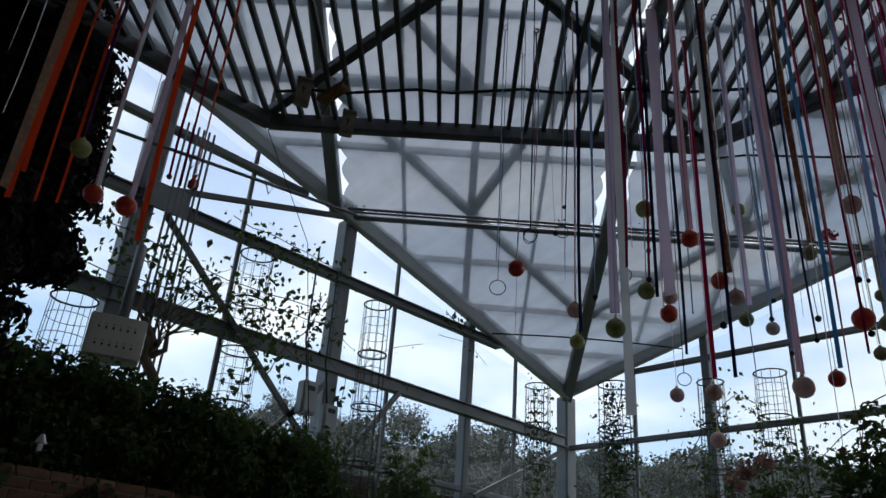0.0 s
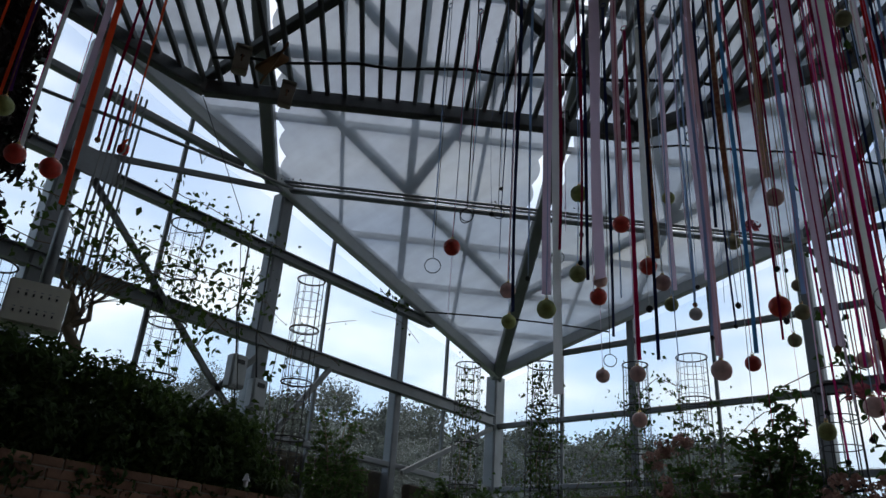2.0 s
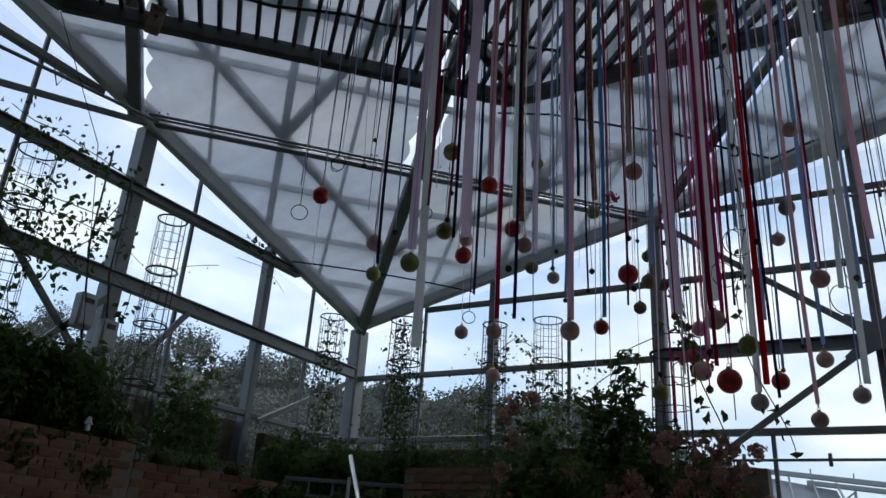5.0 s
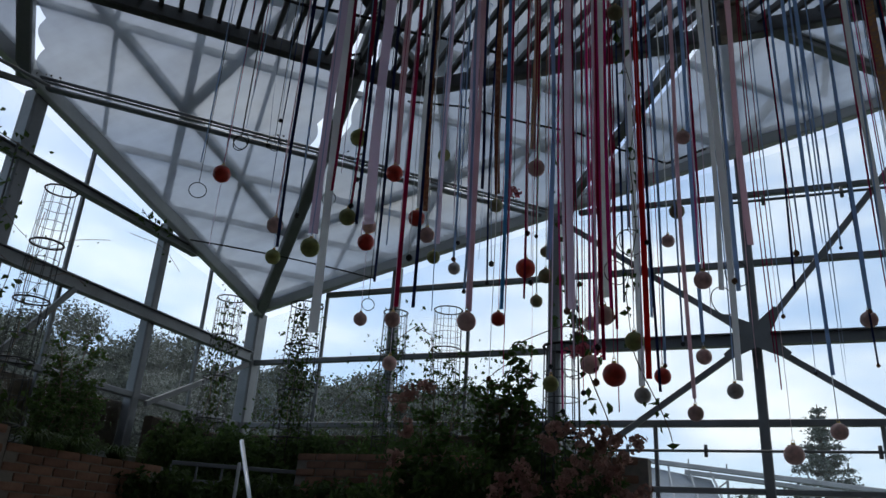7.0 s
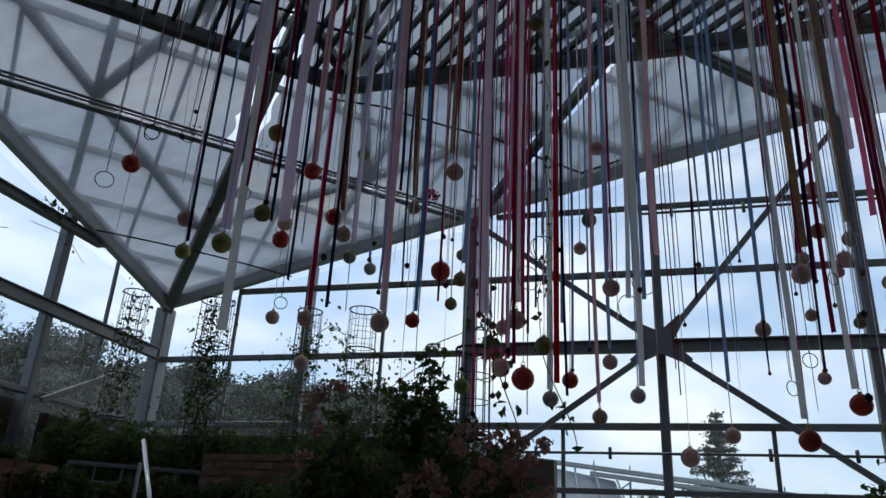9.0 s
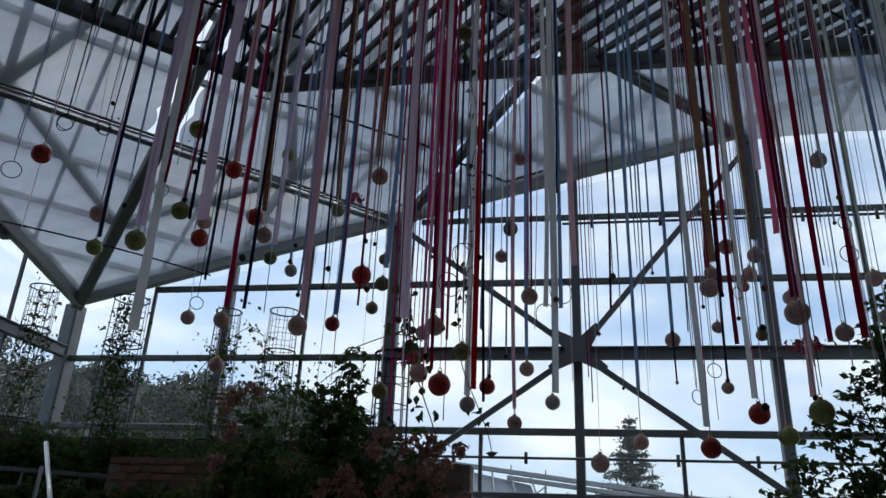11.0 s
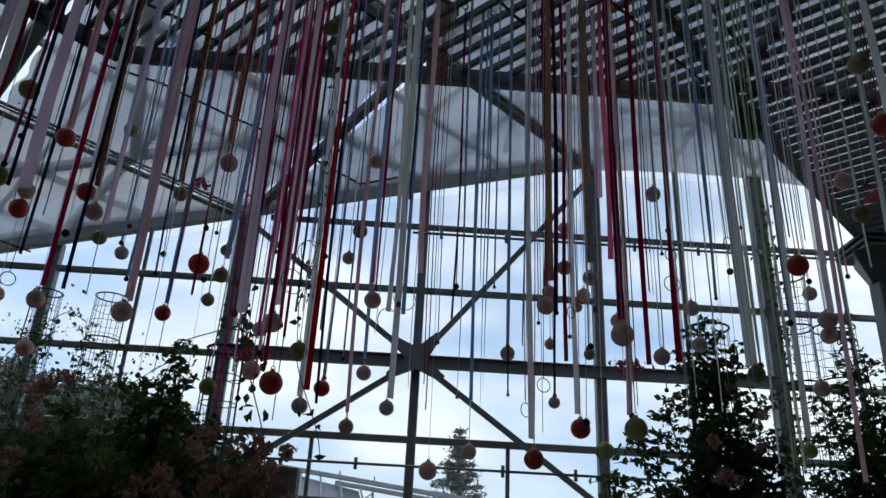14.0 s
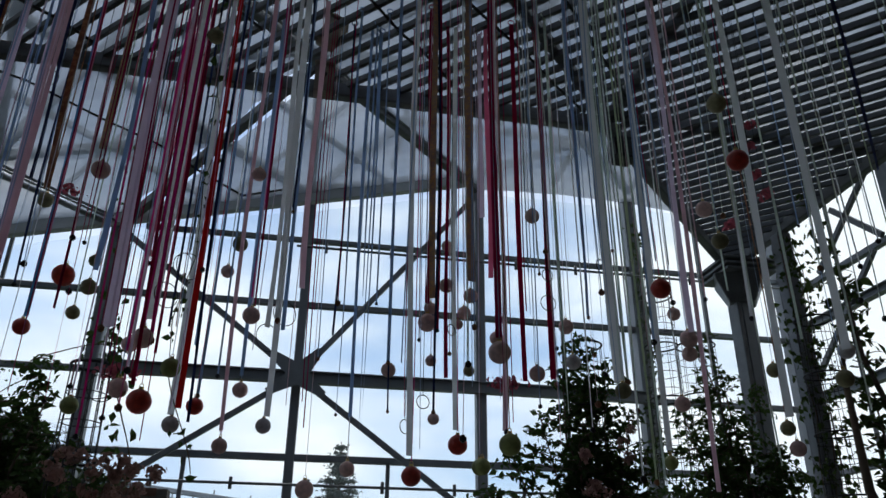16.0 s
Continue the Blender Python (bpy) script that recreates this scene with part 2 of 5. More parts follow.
BALL = {
    "red": mat("red_bauble", (0.62, 0.05, 0.032), 0.38, 0, 0.4, 35, 0.25, 180, 0.5, 0.25),
    "pink": mat("pale_pink_bauble", (0.85, 0.57, 0.52), 0.6, 0, 0.25, 40, 0.35, 200, 0.4, 0.18),
    "green": mat("olive_green_bauble", (0.34, 0.38, 0.13), 0.55, 0, 0.35, 35, 0.35, 200, 0.4, 0.25),
    "olive": mat("dull_olive_bauble", (0.32, 0.3, 0.16), 0.6, 0, 0.35, 35, 0.35, 200, 0.4, 0.25),
    "white": mat("greyish_white_bauble", (0.7, 0.66, 0.64), 0.55, 0, 0.25, 40, 0.35, 200, 0.4, 0.15),
    "black": mat("dark_bauble", (0.08, 0.05, 0.05), 0.5, 0, 0.3, 40, 0.3, 200, 0.4),
}


def ribbon_mat(name, color):
    patterned = name in ("gold", "rust")
    m = cloth_mat(name + "_ribbon", color, 0, 0.7 if patterned else 0.75, tuple(min(0.95, c * (1.0 if patterned else 1.3)) for c in color), 0.5, 14, 0.15)
    if patterned:
        t = m.node_tree
        co = t.nodes.new("ShaderNodeTexCoord")
        cells = t.nodes.new("ShaderNodeTexVoronoi")
        cells.inputs["Scale"].default_value = 48
        ramp = t.nodes.new("ShaderNodeValToRGB")
        ramp.color_ramp.elements[0].position, ramp.color_ramp.elements[1].position = 0.3, 0.62
        ramp.color_ramp.elements[0].color = (0.66, 0.48, 0.28, 1) if name == "gold" else (0.55, 0.33, 0.2, 1)
        ramp.color_ramp.elements[1].color = (0.5, 0.38, 0.33, 1) if name == "gold" else (0.38, 0.19, 0.13, 1)
        t.links.new(co.outputs["Object"], cells.inputs["Vector"])
        t.links.new(cells.outputs["Distance"], ramp.inputs[0])
        t.links.new(ramp.outputs[0], t.nodes["Principled BSDF"].inputs["Base Color"])
        for n in t.nodes:
            if n.type == "BSDF_TRANSLUCENT":
                t.links.new(ramp.outputs[0], n.inputs[0])
    return m


RIB = {name: ribbon_mat(name, c) for name, c in {
    "white": (0.88, 0.9, 0.95), "lilac": (0.78, 0.65, 0.78), "red": (0.6, 0.05, 0.05), "burgundy": (0.42, 0.04, 0.13), "rust": (0.4, 0.2, 0.13),
    "blue": (0.16, 0.34, 0.52), "gold": (0.6, 0.45, 0.36), "orange": (0.85, 0.19, 0.09), "pinkgrey": (0.7, 0.54, 0.58),
    "crimson": (0.36, 0.025, 0.1), "sage": (0.62, 0.67, 0.62), "navy": (0.045, 0.06, 0.15), "magenta": (0.6, 0.07, 0.3),
    "slate": (0.36, 0.45, 0.6), "violet": (0.16, 0.07, 0.24), "yellow": (0.5, 0.55, 0.42), "rose": (0.75, 0.3, 0.42)}.items()}


# ---- mesh helpers ----
def part(name, bm, material, parent=None, label=""):
    me = bpy.data.meshes.new(name)
    bm.to_mesh(me)
    bm.free()
    me.materials.append(material)
    ob = new(name, me)
    ob.parent = parent
    return tagged(ob, label)


def raw(name, verts, faces, material, parent=None, label="", smooth=False):
    me = bpy.data.meshes.new(name)
    me.from_pydata([tuple(v) for v in verts], [], [tuple(f) for f in faces])
    me.materials.append(material)
    if smooth:
        me.polygons.foreach_set("use_smooth", [True] * len(me.polygons))
    me.update()
    ob = new(name, me)
    ob.parent = parent
    return tagged(ob, label)


def thing(name, place, label, category, group="", kind=""):
    ob = new(name)
    ob.empty_display_size = 0.1
    ob.location = place
    return tagged(ob, label, category, group, kind)


def frame_of(p, q, up=(0, 0, 1)):
    p, q = Vector(p), Vector(q)
    d = (q - p).normalized()
    side = d.cross(Vector(up))
    if side.length < 1e-4:
        side = d.cross(Vector((0, 1, 0)))
    side.normalize()
    return p, q, d, side, side.cross(d)


def beam_data(p, q, w, h, up=(0, 0, 1), chamfer=0.12):
    """A bar of chamfered section from p to q, w wide and h high."""
    p, q, d, s, u = frame_of(p, q, up)
    c = min(w, h) * chamfer
    ring = [(-w / 2 + c, -h / 2), (w / 2 - c, -h / 2), (w / 2, -h / 2 + c), (w / 2, h / 2 - c),
            (w / 2 - c, h / 2), (-w / 2 + c, h / 2), (-w / 2, h / 2 - c), (-w / 2, -h / 2 + c)]
    v = [e + s * a + u * b for e in (p, q) for a, b in ring]
    f = [(i, (i + 1) % 8, 8 + (i + 1) % 8, 8 + i) for i in range(8)] + [tuple(range(7, -1, -1)), tuple(range(8, 16))]
    return v, f


def join(chunks):
    verts, faces = [], []
    for v, f in chunks:
        n = len(verts)
        verts += list(v)
        faces += [tuple(n + i for i in g) for g in f]
    return verts, faces


def beam(name, p, q, w, h, material, parent=None, label="", up=(0, 0, 1)):
    return raw(name, *beam_data(p, q, w, h, up), material, parent, label)


def channel(name, p, q, w, h, material, parent=None, label=""):
    """A rolled I-section from p to q: two flanges and a web."""
    p, q, d, s, u = frame_of(p, q)
    t = min(w, h) * 0.14
    chunks = [beam_data(p + u * (h / 2 - t / 2), q + u * (h / 2 - t / 2), w, t), beam_data(p - u * (h / 2 - t / 2), q - u * (h / 2 - t / 2), w, t),
              beam_data(p, q, t, h - 2 * t - 0.002)]
    return raw(name, *join(chunks), material, parent, label)


def tube_data(points, r, n=6, closed=False):
    pts = [Vector(a) for a in points]
    v, f, m = [], [], len(pts)
    for i, a in enumerate(pts):
        b = pts[(i + 1) % m] if closed or i < m - 1 else a
        c = pts[i - 1] if closed or i > 0 else a
        d = (b - c).normalized()
        s = d.cross(Vector((0, 0, 1)))
        if s.length < 0.05:
            s = d.cross(Vector((1, 0.3, 0)))
        s.normalize()
        u = s.cross(d)
        rad = r[i] if isinstance(r, (list, tuple)) else r
        v += [a + (s * math.cos(2 * math.pi * k / n) + u * math.sin(2 * math.pi * k / n)) * rad for k in range(n)]
    for i in range(m if closed else m - 1):
        j = (i + 1) % m
        f += [(i * n + k, i * n + (k + 1) % n, j * n + (k + 1) % n, j * n + k) for k in range(n)]
    if not closed:
        f += [tuple(range(n - 1, -1, -1)), tuple(range((m - 1) * n, m * n))]
    return v, f


def tube(name, points, r, material, parent=None, label="", n=6, closed=False):
    return raw(name, *tube_data(points, r, n, closed), material, parent, label, True)


def ring_points(c, r, n=20, axis="z"):
    c = Vector(c)
    out = []
    for k in range(n):
        a = 2 * math.pi * k / n
        o = Vector((math.cos(a) * r, math.sin(a) * r, 0)) if axis == "z" else Vector((math.cos(a) * r, 0, math.sin(a) * r))
        out.append(c + o)
    return out


def box_bm(size, bevel=0.0, place=(0, 0, 0)):
    bm = bmesh.new()
    bmesh.ops.create_cube(bm, size=1)
    bmesh.ops.scale(bm, vec=size, verts=bm.verts)
    if bevel:
        bmesh.ops.bevel(bm, geom=bm.edges[:], offset=bevel, segments=2, affect="EDGES")
    bmesh.ops.translate(bm, vec=place, verts=bm.verts)
    return bm


rng = np.random.RandomState(11)


def leaves(centres, normals, size, spread=0.35):
    """Folded pointed leaves, six corners each, at the given places."""
    n = len(centres)
    c = np.asarray(centres, float)
    d = np.asarray(normals, float) + rng.normal(0, spread, (n, 3))
    d /= np.linalg.norm(d, axis=1)[:, None] + 1e-9
    a = np.cross(d, rng.normal(0, 1, (n, 3)))
    a /= np.linalg.norm(a, axis=1)[:, None] + 1e-9
    a[:, 2] -= 0.35
    a /= np.linalg.norm(a, axis=1)[:, None] + 1e-9
    b = np.cross(d, a)
    s = (size * rng.uniform(0.6, 1.35, n))[:, None]
    fold = d * s * 0.16
    v = np.stack([c - a * s * 0.5, c - a * s * 0.1 + b * s * 0.36 + fold, c + a * s * 0.22 + b * s * 0.22 + fold, c + a * s * 0.6,
                  c + a * s * 0.22 - b * s * 0.22 + fold, c - a * s * 0.1 - b * s * 0.36 + fold], 1).reshape(-1, 3)
    i = np.arange(n)[:, None] * 6
    f = np.concatenate([i + np.array([[0, 1, 2, 3]]), i + np.array([[0, 3, 4, 5]])], 0)
    return v.tolist(), f.tolist()


def clump(centre, radii, n, hollow=0.55):
    """Random places in an uneven lumpy crown, with outward normals."""
    d = rng.normal(0, 1, (n, 3))
    d /= np.linalg.norm(d, axis=1)[:, None]
    lump = np.array([0.75 + 0.5 * noise.noise(Vector(x) * 2.2 + Vector(centre)) for x in d])
    r = rng.uniform(hollow, 1, n) ** 0.6 * lump
    return np.asarray(centre) + d * np.asarray(radii) * r[:, None], d


def branchy(base, tips, r, seed=0):
    """Trunk and limbs from base to each tip, tapered and crooked."""
    rn = random.Random(seed)
    chunks = []
    base = Vector(base)
    for tip in tips:
        tip = Vector(tip)
        pts, rad = [], []
        for k in range(7):
            s = k / 6
            w = 0.08 * (tip - base).length * math.sin(math.pi * s)
            bow = Vector((base.x + (tip.x - base.x) * s ** 1.6, base.y + (tip.y - base.y) * s ** 1.6, base.z + (tip.z - base.z) * s))
            pts.append(bow + Vector((rn.uniform(-w, w), rn.uniform(-w, w), 0)) * 0.6)
            rad.append(r * (1 - 0.85 * s))
        chunks.append(tube_data(pts, rad, 6))
    return join(chunks)



# ---- the glasshouse: walls ----
def roof_z(x, y):
    """Height of the sloping cloth roof; past the crease it lies level."""
    dx, dy = x + 7.5, 10 - y
    k = min(1.0, 10.0 / max(dx + dy, 1e-6))
    return 3.45 + k * (SLOPE_X * dx + SLOPE_Y * dy)


floor = raw("floor", *beam_data((0, -6, FLOOR - 0.1), (0, 11, FLOOR - 0.1), 16, 0.2), CONCRETE)
tagged(floor, "grey concrete paved glasshouse floor", "floor", kind="structure")


def glazed_wall(name, at, lo, hi, axis, posts, rails, label, slope=True, mullions=None):
    """An upright wall of posts, rails and panes. at: its place across; lo, hi: its reach along; axis: the way it runs."""
    def pt(s, z, off=0.0):
        return (s, at + off, z) if axis == "x" else (at + off, s, z)

    def top(s):
        if not slope:
            return 5.9
        return roof_z(s, at) if axis == "x" else roof_z(at, s)
    wall = thing(name, (0, 0, 0), label, "glass wall", kind="structure")
    inward = -1 if at > 0 else 1
    for s, w in posts:
        beam("post", pt(s, FLOOR), pt(s, top(s) + 0.05), w, w * 1.2, STEEL, wall, up=(0, 1, 0) if axis == "x" else (1, 0, 0))
    for z, h in rails:
        s0 = lo
        if slope:
            while top(s0) < z + 0.02 and s0 < hi:
                s0 += 0.05
            s1 = hi
            while top(s1) < z + 0.02 and s1 > lo:
                s1 -= 0.05
        else:
            s1 = hi
        off = inward * 0.1 if h > 0.1 else inward * 0.02
        if h > 0.1:
            channel("beam", pt(s0, z, off), pt(s1, z, off), 0.12, h, STEEL, wall)
        else:
            beam("rail", pt(s0, z, off), pt(s1, z, off), h * 1.1, h, STEEL, wall)
    levels = [FLOOR, -0.3] + sorted(z for z, h in rails) + [7.0]
    cuts = sorted([lo, hi] + [s for s, w in posts if lo < s < hi] + list(mullions or []))
    for a, b in zip(cuts, cuts[1:]):
        for z0, z1 in zip(levels, levels[1:]):
            ta, tb = min(top(a) - 0.05, z1 - 0.015), min(top(b) - 0.05, z1 - 0.015)
            if max(ta, tb) < z0 + 0.05:
                continue
            ta, tb = max(ta, z0 + 0.02), max(tb, z0 + 0.02)
            o = -inward * 0.05
            v = [pt(s, z, o + e) for e in (-0.003, 0.003) for s, z in ((a + 0.012, z0 + 0.012), (b - 0.012, z0 + 0.012), (b - 0.012, tb), (a + 0.012, ta))]
            f = [(0, 1, 2, 3), (7, 6, 5, 4), (0, 4, 5, 1), (1, 5, 6, 2), (2, 6, 7, 3), (3, 7, 4, 0)]
            pane = raw("pane", v, f, GLASS, wall)
            pane.visible_shadow = False
    for a in mullions or []:
        if True:
            beam("mullion", pt(a, FLOOR, -inward * 0.03), pt(a, top(a) + 0.12, -inward * 0.03), 0.045, 0.05, STEEL_DARK, wall, up=(0, 1, 0) if axis == "x" else (1, 0, 0))
    return wall


north_posts = [(-7.5, 0.22), (-5.0, 0.12), (-2.5, 0.17), (0.06, 0.12), (2.55, 0.14), (5.0, 0.19), (7.5, 0.18)]
north_rails = [(4.72, 0.07), (3.74, 0.08), (2.68, 0.08), (1.69, 0.085), (0.9, 0.07)]
wall_north = glazed_wall("wall_north", 10.0, -7.5, 7.5, "x", north_posts, north_rails, "tall steel and glass wall with sloping top edge", True, (-6.23, -3.8, 3.8, 6.15))
for x in (-1.21, 1.31):
    beam("mullion", (x, 10.0, FLOOR), (x, 10.0, 1.66), 0.05, 0.06, STEEL, wall_north, up=(0, 1, 0))
west_posts = [(7.65, 0.13), (5.22, 0.19), (2.52, 0.22), (0.1, 0.2), (-2.4, 0.2), (-4.9, 0.2)]
west_rails = [(4.86, 0.09), (3.89, 0.12), (2.75, 0.17), (1.69, 0.08), (0.9, 0.08)]
wall_west = glazed_wall("wall_west", -7.52, -5.0, 9.85, "y", west_posts, west_rails, "steel and glass side wall beside the planted bank", True, (-3.65, -1.15, 1.4, 3.75, 6.2, 8.76))
wall_east = glazed_wall("wall_east", 7.5, 5.2, 9.85, "y", [(7.4, 0.2), (5.3, 0.2)],
                        [(4.4, 0.09), (3.78, 0.12), (2.72, 0.14), (1.69, 0.08), (0.9, 0.08)], "steel and glass side wall overgrown with climbers", False, (8.7, 6.2))
# added solid walls out of view, closing the place and cutting light from behind
wall_south = raw("wall_south", *beam_data((-7.6, -5.1, 2.15), (7.6, -5.1, 2.15), 0.25, 7.5), BRICK)
tagged(wall_south, "added unseen back wall that keeps light out", "wall", kind="structure")

# likewise added out of view, to darken the west hedge and brick
wall_back_east = raw("wall_back_east", *beam_data((7.5, -5.0, 2.15), (7.5, 5.15, 2.15), 0.25, 7.5), BRICK)
tagged(wall_back_east, "added unseen side wall that keeps light out", "wall", kind="structure")

channel("beam", (-2.5, 9.88, 2.7), (4.95, 9.88, 2.7), 0.12, 0.16, STEEL, wall_north)
# star-shaped bracing of the north wall, meeting on a cut gusset plate
SX, SZ = 0.06, 2.7
for ex, ez in ((-2.45, 4.6), (2.48, 5.65), (-2.45, 0.95), (2.5, 0.95)):
    beam("brace", (SX, 9.83, SZ), (ex, 9.83, ez), 0.05, 0.075, STEEL, wall_north)
star = []
for a in (50.6, 142.9, 214.9, 324.4):
    star += [(a - 6, 0.44), (a + 6, 0.44)]
star += [(0, 0.15), (90, 0.15), (180, 0.15), (270, 0.14)]
star.sort()
v = [(SX + math.cos(radians(a)) * r, y, SZ + math.sin(radians(a)) * r) for y in (9.72, 9.74) for a, r in star]
m = len(star)
f = [tuple(range(m)), tuple(range(2 * m - 1, m - 1, -1))] + [(i, i + m, (i + 1) % m + m, (i + 1) % m) for i in range(m)]
raw("gusset_plate", v, f, STEEL, wall_north, "grey steel star-shaped gusset plate")
for z, x0, x1 in ((4.45, -0.1, 7.2), (1.31, -1.9, 7.2)):
    tube("tie_rod", [(x0, 9.6, z), (x1, 9.6, z)], 0.018, STEEL_DARK, wall_north)
    for k in range(int((x1 - x0) / 0.9)):
        tube("clamp", [(x0 + 0.4 + k * 0.9, 9.6, z - 0.07), (x0 + 0.4 + k * 0.9, 9.6, z + 0.07)], 0.022, STEEL_DARK, wall_north)
# raking braces of the west wall
for a, b in (((2.75, 3.75), (4.95, 1.75)), ((6.25, 2.66), (5.35, 1.5)), ((9.75, 2.6), (7.75, 1.6)), ((2.75, 4.05), (5.05, 4.72)), ((5.1, 2.5), (3.9, 1.2))):
    beam("brace", (-7.36, *a), (-7.36, *b), 0.045, 0.07, STEEL_DARK, wall_west)
tube("tie_rod", [(-7.2, 1.2, 4.25), (-7.2, 5.1, 4.72)], 0.02, STEEL_DARK, wall_west)
for k in range(6):
    tube("conduit", [(-7.3, 2.72 + k * 0.065, FLOOR), (-7.3, 2.72 + k * 0.065, 4.9)], 0.014, STEEL_DARK, wall_west)
beam("gusset_plate", (-7.3, 2.45, 3.9), (-7.3, 2.95, 3.9), 0.02, 0.3, STEEL, wall_west)
for y, z in ((2.78, 4.33), (3.75, 4.45)):
    tube("clip", [(-7.2, y - 0.09, z + 0.1), (-7.2, y + 0.12, z + 0.16), (-7.2, y + 0.05, z - 0.02), (-7.2, y - 0.02, z + 0.14)], 0.01, STEEL_DARK, wall_west)
for p, q in (((8.9, 4.42), (7.6, 5.4)), ((7.6, 4.42), (8.4, 5.2)), ((9.6, 2.8), (7.8, 4.3))):
    beam("brace", (7.36, *p), (7.36, *q), 0.06, 0.08, STEEL_DARK, wall_east)
# solid base walls below the glass, their shade put into the dark colour
beam("base_wall", (-7.4, 9.75, -0.05), (-3.1, 9.75, -0.05), 0.14, 3.1, SHADE_BROWN, wall_north, "dark shaded base wall")
beam("base_wall", (-7.66, 7.6, 0.0), (-7.66, 5.3, 0.0), 0.1, 3.2, SHADE_BROWN, wall_west, "dark shaded base wall")
beam("base_wall", (-7.25, 9.7, -0.09), (-7.25, 7.72, -0.07), 0.14, 3.02, SHADE_BROWN, wall_west, "dark shaded base wall")

# ---- roof ----
ceiling = thing("ceiling", (0, 0, 0), "white shade cloth roof on grey steel rafters", "ceiling", kind="structure")


def on_roof(a, b, lift=0.0):
    """a: steps along the slope from the corner; b: across it."""
    x, y = -7.5 + (a + b) / 2, 10 - (a - b) / 2
    return Vector((x, y, roof_z(x, y) + 0.1 + lift))


def sheet(name, corners, nu, nv, sag, scallop=(), lift=0.0, bulge=0.0):
    """A hung cloth between four corners, sagging a little, with scalloped edges where it is laced to a rafter."""
    c = [Vector(p) for p in corners]
    verts, faces = [], []
    for j in range(nv + 1):
        for i in range(nu + 1):
            u, w = i / nu, j / nv
            p = c[0].lerp(c[1], u).lerp(c[3].lerp(c[2], u), w)
            p.z -= sag * (math.sin(math.pi * u) * math.sin(math.pi * w)) + 0.022 * noise.noise(p * 1.7) + 0.01 * noise.noise(p * 5.0) + 0.008 * math.sin(26 * w + 4 * noise.noise(p * 0.8)) - lift - bulge * math.sin(math.pi * u) * (1 - w)
            if scallop:
                edge = abs(math.sin(math.pi * w * scallop[1])) * 0.06
                if i == 0 and "l" in scallop[0]:
                    p += (c[1] - c[0]).normalized() * (0.1 - edge)
                if i == 0 and "w" in scallop[0]:
                    p += (c[1] - c[0]).normalized() * (0.18 - edge * 1.3)
                if i == nu and "r" in scallop[0]:
                    p += (c[0] - c[1]).normalized() * (0.1 - edge)
            verts.append(p)
    for j in range(nv):
        for i in range(nu):
            k = j * (nu + 1) + i
            faces.append((k, k + 1, k + nu + 2, k + nu + 1))
    return raw(name, verts, faces, CLOTH, ceiling, "sagging white shade cloth", True)


E5 = 0.12
sheet("shade_cloth", (on_roof(0.05, 0), on_roof(0.1, -0.05), on_roof(4.95, -4.9), on_roof(4.95, -E5)), 16, 36, 0.03)
sheet("shade_cloth", (on_roof(0.1, 0.05), on_roof(0.05, 0), on_roof(4.95, E5), on_roof(4.95, 4.9)), 16, 36, 0.03)
sheet("shade_cloth", (on_roof(5.05, -5), on_roof(5.05, -0.16), on_roof(10, -0.1), on_roof(10, -5)), 16, 90, 0.06, ("wr", 9))
sheet("shade_cloth", (on_roof(5.05, 0.16), on_roof(5.05, 5), on_roof(10, 5), on_roof(10, 0.1)), 16, 60, 0.06, ("lr", 7))
sheet("shade_cloth", (on_roof(5.3, 5.27), on_roof(5.3, 5.25), on_roof(10, 10), on_roof(10, 5.27)), 10, 40, 0.03)
sheet("shade_cloth", (on_roof(5.05, -5.1), on_roof(5.05, -5.15), on_roof(10, -5.15), on_roof(10, -10)), 10, 20, 0.03)
# level part past the crease, drooping towards the east
z10 = 5.95
sheet("shade_cloth", ((2.62, 9.95, z10 - 0.1), (7.45, 9.95, z10 - 0.42), (7.45, 5.0, z10), (-2.36, 5.0, z10)), 24, 24, 0.05, (), 0, 0.17)
sheet("shade_cloth", ((-2.5, 5.0, z10 + 0.01), (7.45, 5.0, z10 + 0.01), (7.45, 1.0, z10), (-2.5, 1.0, z10)), 10, 10, 0.05)
sheet("shade_cloth", ((-7.45, 0.0, z10 + 0.01), (-2.5, 5, z10 + 0.01), (-2.5, 1.0, z10), (-6.4, 1.0, z10)), 10, 10, 0.02)
# opaque roof added behind the eye to block sky light from the south
raw("back_roof", *beam_data((-7.6, -2.1, z10 + 0.1), (7.6, -2.1, z10 + 0.1), 6.2, 0.12), WOOD, ceiling, "plain boarded back roof")

# rafters down the slope, purlins across, edge beams on the walls
for b, w, m in ((0, 0.16, STEEL), (-5, 0.16, STEEL), (5, 0.11, STEEL_DARK)):
    a0 = abs(b) + 0.02
    beam("rafter", on_roof(a0, b, -0.07), on_roof(10, b, -0.07), w, w * 1.2, m, ceiling)
for b in (-7.5, -2.5, 2.5, 7.5):
    beam("rafter", on_roof(abs(b), b, 0.14), on_roof(10, b, 0.14), 0.1, 0.12, STEEL_ROOF, ceiling)
for b in (-1.25, 1.25, -3.75, 3.75, -6.25, 6.25):
    beam("glazing_bar", on_roof(abs(b), b, 0.1), on_roof(10, b, 0.1), 0.05, 0.06, STEEL_ROOF, ceiling)
for a in (1.25, 2.5, 3.75, 6.25, 7.5, 8.75):
    beam("glazing_bar", on_roof(a, -a, 0.12), on_roof(a, a, 0.12), 0.07 if a != 7.5 else 0.16, 0.08, STEEL_ROOF, ceiling)
